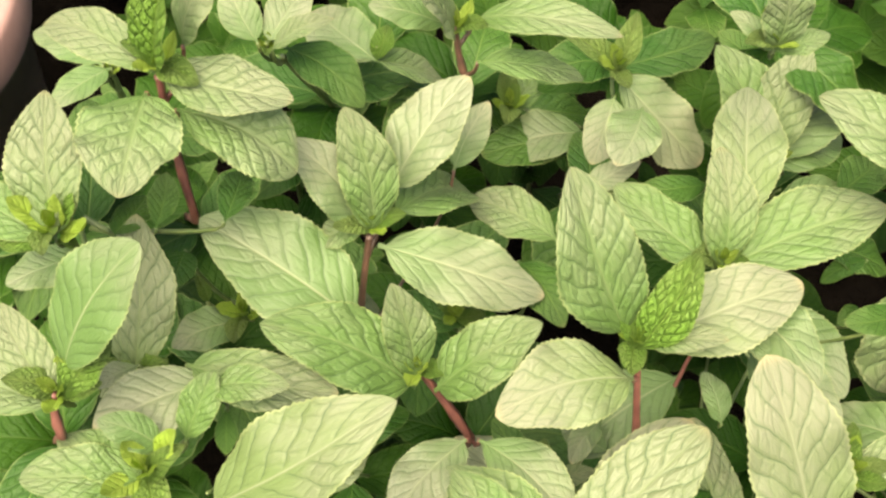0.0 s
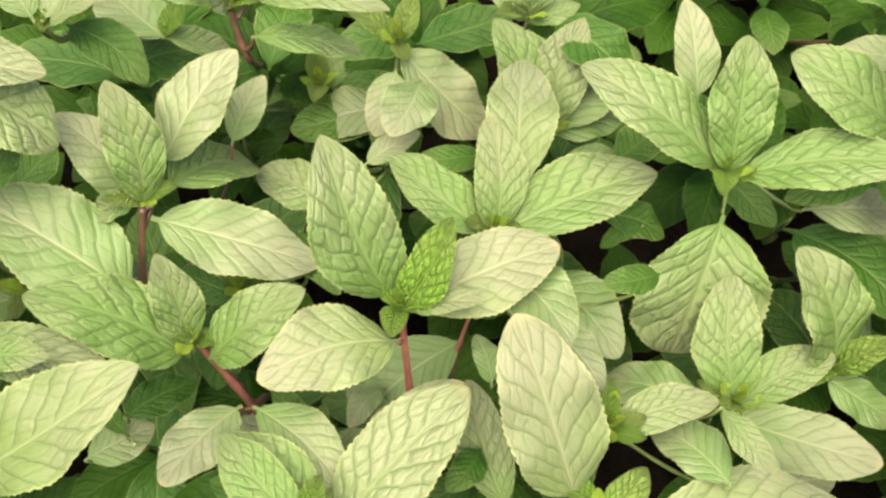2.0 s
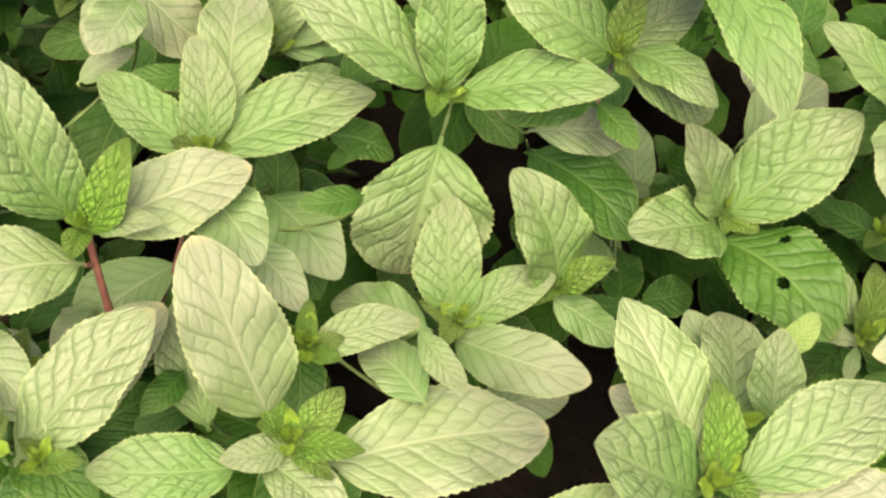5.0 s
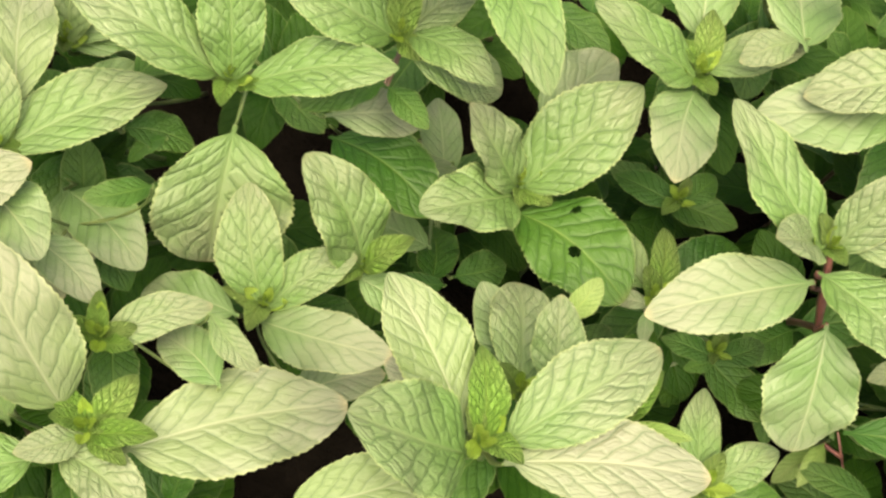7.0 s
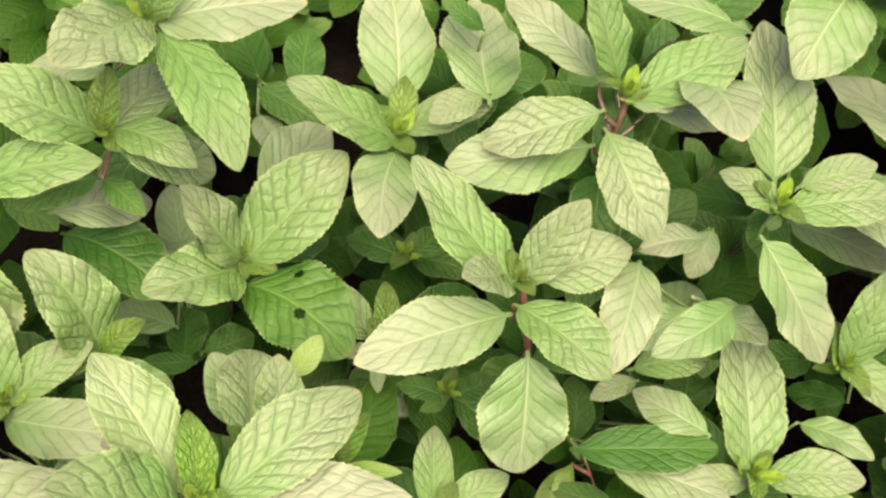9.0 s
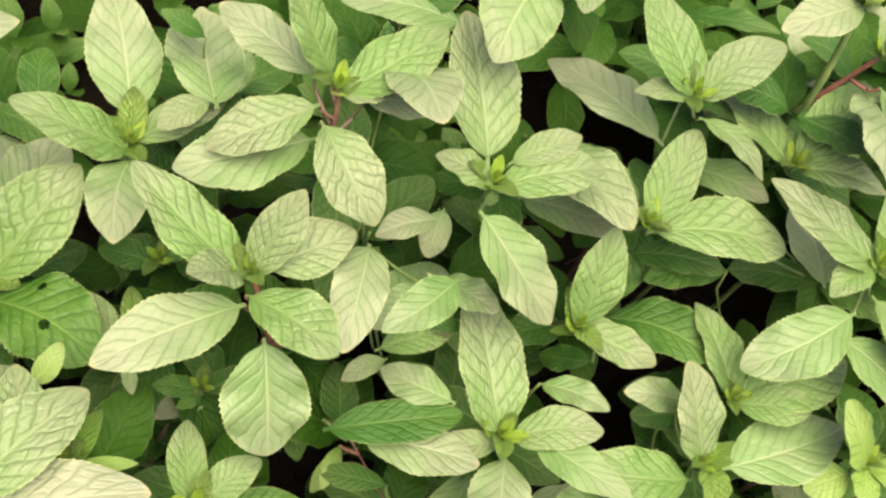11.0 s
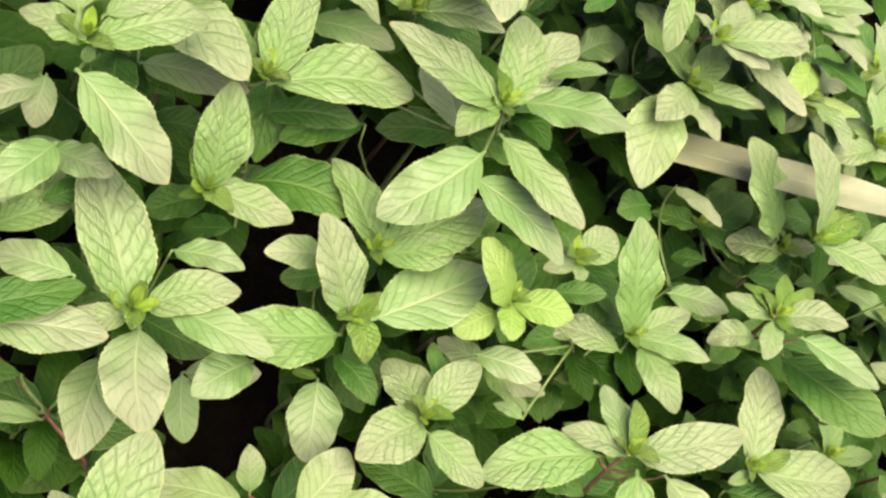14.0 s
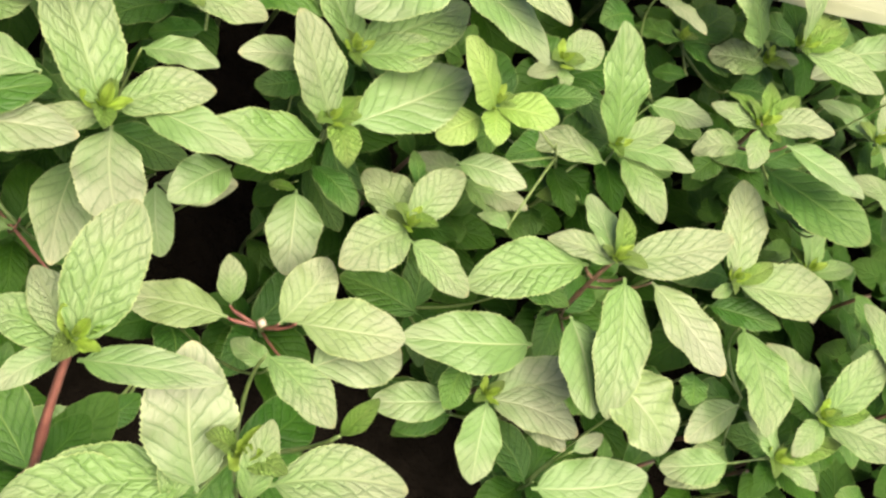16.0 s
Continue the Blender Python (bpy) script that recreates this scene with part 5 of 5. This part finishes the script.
sprig("mint shoot low among the others with plain green leaves", (0.868, 0.256, 0.268), (1.125, 0.288, 0), 1, [
    (0, -3, -5, 121, -26, 33, 0.6, 0.06, 4, 0),
    (0, -3, -5, -87, 22, 37, 0.5, 0.06, 4, 0),
    (-3, -22, -14, 129, -38, 22, 0.6, 0.06, 4, 0),
    (0, -3, -5, 6, 3, 52, 0.5, 0.06, 4, 0),
    (14, -43, -7, -36, 9, 33, 0.5, 0.06, 4, 0)
], 0.7)
sprig("mint shoot low among the others with plain green leaves", (0.890, 0.340, 0.354), (1.291, 0.453, 0), 1, [
    (0, -3, -5, -99, 17, 70, 0.3, 0.06, 2, 0),
    (8, 10, 3, -98, 33, 54, 0.42, 0.06, 2, 0),
    (2, -33, -11, -105, 5, 37, 0.4, 0.06, 4, 0),
    (0, -3, -5, 39, 3, 55, 0.4, 0.06, 1, 0),
    (0, -3, -5, 80, -1, 42, 0.5, 0.06, 1, 0)
], 0)
sprig("mint shoot low among the others with plain green leaves", (0.908, 0.289, 0.358), (1.329, 0.370, 0), 1, [
    (0, -3, -5, -48, 15, 37, 0.36, 0.06, 3, 0),
    (0, -3, -5, 36, 8, 30, 0.4, 0.06, 3, 0),
    (0, -3, -5, -174, 3, 11, 0.4, 0.06, 3, 0),
    (0, -3, -5, -101, 15, 47, 0.45, 0.06, 1, 0),
    (7, -12, -3, -122, 4, 34, 0.4, 0.06, 4, 0)
], 0.9)
sprig("mint shoot low among the others with plain green leaves", (0.934, 0.342, 0.370), (1.401, 0.468, 0), 1, [
    (0, -3, -5, -65, 21, 43, 0.34, 0.06, 2, 0),
    (8, -22, -5, -102, 23, 45, 0.4, 0.06, 2, 0),
    (-1, -35, -14, -98, 26, 46, 0.5, 0.06, 4, 0),
    (0, -3, -5, -39, 27, 48, 0.4, 0.06, 1, 0)
], 0)
sprig("mint shoot low among the others with plain green leaves", (0.938, 0.241, 0.361), (1.387, 0.290, 0), 1, [
    (0, -3, -5, 76, -25, 30, 0.5, 0.06, 2, 0),
    (0, -3, -5, 168, -10, 41, 0.4, 0.06, 1, 0),
    (0, -3, -5, 37, -1, 68, 0.4, 0.06, 1, 0),
    (17, 28, 13, 83, 22, 38, 0.45, 0.06, 1, 0),
    (0, -3, -5, -21, 12, 35, 0.5, 0.06, 1, 0)
], 1)
sprig("mint shoot low among the others with plain green leaves", (0.711, 0.410, 0.426), (1.110, 0.599, 0), 1, [
    (0, -3, -5, -53, 16, 36, 0.5, 0.06, 4, 0),
    (0, -22, -13, -102, -1, 20, 0.5, 0.06, 4, 0),
    (9, 29, 12, -42, 46, 26, 0.5, 0.06, 1, 0),
    (33, -57, -7, 178, -18, 20, 0.5, 0.06, 4, 0)
], 0)
sprig("mint shoot low among the others with plain green leaves", (0.852, 0.352, 0.303), (1.143, 0.446, 0), 1, [
    (-24, 29, -15, -7, 16, 35, 0.7, 0.06, 2, 0),
    (13, 20, 9, -80, 34, 37, 0.5, 0.06, 4, 0),
    (0, -3, -5, -169, 6, 32, 0.4, 0.06, 4, 0),
    (25, -31, 5, -60, 27, 40, 0.4, 0.06, 4, 0)
], 0)
sprig("mint shoot low among the others with plain green leaves", (0.114, 0.456, 0.316), (0.097, 0.570, 0), 1, [
    (0, -3, -5, -51, 11, 46, 0.55, 0.06, 2, 0),
    (-3, 1, -13, -68, 11, 35, 0.5, 0.06, 2, 0),
    (-19, -79, -19, -156, 1, 27, 0.5, 0.06, 4, 0),
    (43, -2, -9, -154, 26, 17, 0.5, 0.06, 4, 0)
], 0)
sprig("mint shoot low among the others with plain green leaves", (0.895, 0.349, 0.373), (1.353, 0.469, 0), 1, [
    (0, -3, -5, 68, -10, 40, 0.42, 0.06, 1, 0),
    (0, -3, -5, 25, 0, 47, 0.42, 0.06, 1, 0),
    (16, 4, 7, 3, 2, 60, 0.5, 0.06, 2, 0),
    (-5, -13, -13, -40, 6, 43, 0.42, 0.06, 2, 0),
    (14, -5, 3, -57, 16, 30, 0.42, 0.06, 2, 0),
    (0, -3, -5, -152, 1, 37, 0.4, 0.06, 1, 0)
], 1)
sprig("mint shoot low among the others with plain green leaves", (0.890, 0.382, 0.375), (1.347, 0.527, 0), 1, [
    (0, -3, -5, -178, 7, 34, 0.45, 0.06, 1, 0),
    (0, -3, -5, 4, 4, 33, 0.36, 0.06, 3, 0),
    (0, -3, -5, 45, -4, 41, 0.45, 0.06, 1, 0),
    (12, 5, 5, 0, 9, 39, 0.45, 0.06, 1, 0),
    (0, -3, -5, 90, -22, 35, 0.5, 0.06, 2, 0)
], 0.9)
sprig("mint shoot low among the others with plain green leaves", (0.942, 0.377, 0.393), (1.482, 0.532, 0), 1, [
    (0, -3, -5, -86, 13, 17, 0.5, 0.06, 4, 0),
    (0, -3, -5, 129, -8, 38, 0.5, 0.06, 1, 0),
    (0, -3, -5, -27, 19, 32, 0.5, 0.06, 1, 0),
    (0, -3, -5, 98, 3, 28, 0.5, 0.06, 2, 0),
    (-27, -81, -47, -11, -6, 54, 0.4, 0.06, 1, 0),
    (-13, -75, -36, -159, -2, 46, 0.4, 0.06, 3, 0)
], 0.8)
sprig("mint shoot low among the others with plain green leaves", (0.678, 0.407, 0.429), (1.069, 0.621, 0), 1, [
    (0, -3, -5, -120, 17, 71, 0.5, 0.06, 2, 0),
    (0, -3, -5, -81, 30, 28, 0.5, 0.06, 2, 0),
    (17, -26, -1, -40, 8, 24, 0.6, 0.06, 4, 0)
], 0)

sprig("grey-green mint shoot behind a taller one", (-0.065, 0.518, 0.372), (-0.015, 0.638, 0), 1, [
    (-3, -1, -0, 121, 21, 25, 0.55, 0.06, 2, 0),
    (0, -1, -0, 65, 0, 29, 0.5, 0.06, 2, 0),
    (2, -3, -1, 28, 11, 24, 0.35, 0.06, 1, 0),
    (3, 9, -18, -31, -13, 36, 0.5, 0.06, 4, 0)
], 0.6)
sprig("pale mint shoot low beside the flower pot", (-0.122, 0.512, 0.360), (-0.152, 0.592, 0), 1, [
    (1, -1, -0, -132, 7, 26, 0.5, 0.06, 2, 0),
    (-2, 0, 0, 151, -7, 32, 0.5, 0.06, 2, 0),
    (-0, 1, 0, 119, -17, 33, 0.45, 0.06, 4, 0)
], 0.6)
sprig("mint shoot with one smooth grey-green leaf", (0.828, 0.363, 0.397), (1.178, 0.513, 0), 2, [
    (-2, -3, -2, 143, 1, 72, 0.48, 0.06, 5, 0),
    (-0, -1, -1, -129, -34, 43, 0.4, 0.06, 1, 0),
    (0, 0, 0, 23, 37, 37, 0.42, 0.06, 1, 0),
    (-1, 2, 0, 49, 23, 49, 0.35, 0.06, 0, 0)
], 0.8)
sprig("grey-green mint shoot under a taller one", (0.476, 0.492, 0.400), (0.576, 0.642, 0), 1, [
    (24, -10, 10, 152, -7, 55, 0.42, 0.06, 2, 0),
    (0, 1, 1, 90, 5, 42, 0.5, 0.06, 4, 0),
    (0, 0, 0, 22, 22, 45, 0.5, 0.06, 4, 0)
], 0.6)


# ---- lower shoots between them ----
def canopy(x, y):
    """The height of the bed's leaves here, from the shoots round about."""
    total = weight = 0.0
    for h in HEADS:
        w = 1.0 / (0.0015 + (h.x - x) ** 2 + (h.y - y) ** 2) ** 1.5
        total, weight = total + w * h.z, weight + w
    return total / weight


def low_leaves(rng, head, top, bright=False):
    """Poses and kinds of the leaves of a low shoot, pair by pair down its stem."""
    turn, z, size, level = rng.uniform(0, 360), 0.0, rng.uniform(0.4, 0.65), 0
    while z < top - 0.05 and level < 5:
        for side in (0, 180):
            # lower pairs take kind 6, whose colour stands in for shade
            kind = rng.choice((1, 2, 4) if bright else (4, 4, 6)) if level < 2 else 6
            climb = (40, 20, 5, -8, -15)[level] + rng.uniform(-12, 12)
            m = leaf_pose(head - Vector((0, 0, z)), turn + side + rng.uniform(-15, 15), climb, rng.uniform(-10, 10))
            yield m @ Matrix.Scale(size * rng.uniform(0.85, 1.1), 4), kind
        turn += 90
        z += rng.uniform(0.025, 0.04)
        size = min(1.25, size + 0.25)
        level += 1


def low_shoot(x, y, top, seed):
    rng = random.Random(seed)
    plant = tagged(new("low_mint_shoot"), "green mint shoot low in the bed", "mint plant", "low mint shoots")
    plant.location = (x, y, 0)
    head = Vector((rng.uniform(-0.02, 0.02), rng.uniform(-0.02, 0.02), top))
    part("stem", stem_mesh(bent((0, 0, 0), head, 10, seed=seed), 0.0018, 0.0012, 6), STEM[rng.choice((1, 1, 2))], plant)
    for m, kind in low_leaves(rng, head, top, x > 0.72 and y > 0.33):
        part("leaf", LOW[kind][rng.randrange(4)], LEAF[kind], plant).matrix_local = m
    return plant


def far_foliage(spots):
    """The rest of the bed, out of the way: leaves joined into one mesh. The unseen outer ones are added to block side
    light.
    """
    rng = random.Random(77)
    model = leaf_mesh(0.05, 0.52, 0.09, 0.2, 720, (12, 4), 0.5)
    pts = np.array([v.co for v in model.vertices])
    quads = np.array([p.vertices for p in model.polygons])
    flat = np.zeros((len(pts), 2), dtype=np.float32)
    for loop, uv in zip(model.loops, model.uv_layers[0].data):
        flat[loop.vertex_index] = uv.uv
    verts, faces, uvs, slots, n = [], [], [], [], 0
    for x, y, top in spots:
        for m, kind in low_leaves(rng, Vector((x, y, top)), top):
            m = np.array(m)
            verts.append(pts @ m[:3, :3].T + m[:3, 3])
            faces.append(quads + n)
            uvs.append(flat)
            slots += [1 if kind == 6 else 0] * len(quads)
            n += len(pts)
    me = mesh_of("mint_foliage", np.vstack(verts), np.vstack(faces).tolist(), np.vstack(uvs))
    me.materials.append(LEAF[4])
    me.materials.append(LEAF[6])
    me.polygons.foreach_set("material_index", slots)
    return tagged(new("mint_foliage", me), "dense green mint leaves round the bed, the unseen outer ones added to block light", "mint leaves", kind="stuff")


rng = random.Random(5)
step = 0.06
spots = []
for j in range(-5, 26):
    for i in range(40):
        x = -0.50 + (i + 0.5 * (j % 2) + rng.uniform(-0.3, 0.3)) * step
        y = -0.27 + (j + rng.uniform(-0.3, 0.3)) * step
        if y < -0.02 - 0.45 * max(0.0, x - 0.15) or (x - 1.546) ** 2 + (y - 0.371) ** 2 < 0.13 ** 2 or (x + 0.322) ** 2 + (y - 0.655) ** 2 < 0.10 ** 2:
            continue
        top = max(0.08, canopy(x, y) - rng.uniform(0.14, 0.24))
        if in_gap(x, y, 0.035):
            continue
        near = min((h.x - x) ** 2 + (h.y - y) ** 2 for h in HEADS)
        if near > 0.3 ** 2 and rng.random() < 0.1:
            continue
        # unseen shoots out here stand full height to block light from the sides
        if near > 0.28 ** 2:
            top = canopy(x, y) - rng.uniform(0.0, 0.07)
        elif x > 0.7:
            top = max(top, canopy(x, y) - (rng.uniform(0.03, 0.12) if y > 0.33 else rng.uniform(0.09, 0.18)))
        elif near < 0.075 ** 2 and rng.random() < 0.4:
            continue
        if near < 0.075 ** 2 or (x > 0.7 and near < 0.13 ** 2):
            low_shoot(x, y, top, i * 40 + j)
        else:
            spots.append((x, y, top))
far_foliage(spots)


# ---- other things in and behind the bed ----
def plain_material(name, low, high, rough, scale=30.0):
    k = Nodes(name)
    co = k.add("ShaderNodeTexCoord")
    n = k.add("ShaderNodeTexNoise", Scale=scale, Detail=6.0, Roughness=0.65)
    k.link(co.outputs["Object"], n.inputs["Vector"])
    r = ramp(k.nt, ((0.3, low), (0.75, high)))
    k.link(n.outputs[0], r.inputs[0])
    b = k.add("ShaderNodeBump", Strength=0.25, Distance=0.002)
    k.link(n.outputs[0], b.inputs["Height"])
    s = k.add("ShaderNodeBsdfPrincipled", Roughness=rough)
    k.link(r.outputs[0], s.inputs["Base Color"])
    k.link(b.outputs[0], s.inputs["Normal"])
    out = k.add("ShaderNodeOutputMaterial")
    k.link(s.outputs[0], out.inputs[0])
    return k.mat


def strap_leaf(base, tip, width):
    """A long smooth blade, keeled along its middle, tapering to a point."""
    base, tip = Vector(base), Vector(tip)
    y = (tip - base).normalized()
    x = y.cross(Vector((0, 0, 1))).normalized()
    z = x.cross(y)
    verts, faces, n, m = [], [], 40, 6
    for i in range(n + 1):
        u = i / n
        half = width * 0.5 * min(1.0, (1.0 - u) * 2.2) ** 0.65 + 0.0003
        mid = base.lerp(tip, u) + x * 0.003 * math.sin(math.pi * u) + z * 0.004 * math.sin(math.pi * u)
        for j in range(m + 1):
            v = 2 * j / m - 1
            verts.append(mid + x * (half * v) + z * (0.12 * half * abs(v)))
    for i in range(n):
        for j in range(m):
            a = i * (m + 1) + j
            faces.append((a, a + 1, a + m + 2, a + m + 1))
    skin = plain_material("pale_blade", (0.060, 0.066, 0.038), (0.082, 0.087, 0.050), 0.5, 60.0)
    plant = tagged(new("strap_leaf"), "long pale green strap-shaped leaf lying across the mint", "leaf")
    part("blade", mesh_of("blade", verts, faces), skin, plant)
    spine = [base.lerp(tip, q / 20) + x * 0.003 * math.sin(math.pi * q / 20) + z * (0.004 * math.sin(math.pi * q / 20) - 0.0002) for q in range(20)]
    part("midrib", stem_mesh(spine, 0.0005, 0.0003, 6), skin, plant)
    return plant


def flower_pot(base, radius, height, material, label):
    """A round pot with a thick rim, open at the top and filled with soil."""
    prof = ((0.0, 0.0), (0.72, 0.0), (0.92, 0.80), (1.0, 0.80), (1.03, 0.84), (1.03, 0.98), (1.0, 1.0), (0.93, 1.0), (0.90, 0.97), (0.88, 0.86))
    n = 48
    verts = [(radius * r * math.cos(2 * math.pi * j / n), radius * r * math.sin(2 * math.pi * j / n), height * z) for r, z in prof[1:] for j in range(n)]
    faces = [(i * n + j, i * n + (j + 1) % n, (i + 1) * n + (j + 1) % n, (i + 1) * n + j) for i in range(len(prof) - 2) for j in range(n)]
    faces.append(tuple(range(n - 1, -1, -1)))
    pot = tagged(new("flower_pot"), label, "flower pot")
    pot.location = base
    part("pot_body", mesh_of("pot_body", verts, faces), material, pot)
    disc = [(radius * 0.885 * math.cos(2 * math.pi * j / n), radius * 0.885 * math.sin(2 * math.pi * j / n), height * 0.86) for j in range(n)]
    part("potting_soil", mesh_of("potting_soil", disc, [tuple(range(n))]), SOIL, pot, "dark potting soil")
    return pot


strap_leaf((0.850, 0.301, 0.297), (0.967, 0.158, 0.372), 0.025)
flower_pot((-0.322, 0.655, 0), 0.08, 0.18, plain_material("faded_clay", (0.10, 0.055, 0.048), (0.16, 0.095, 0.085), 0.8), "faded pink clay flower pot behind the mint")
flower_pot((1.546, 0.371, 0), 0.09, 0.14, plain_material("dark_red_glaze", (0.012, 0.0015, 0.0015), (0.022, 0.003, 0.003), 0.9), "dark red flower pot behind the mint")
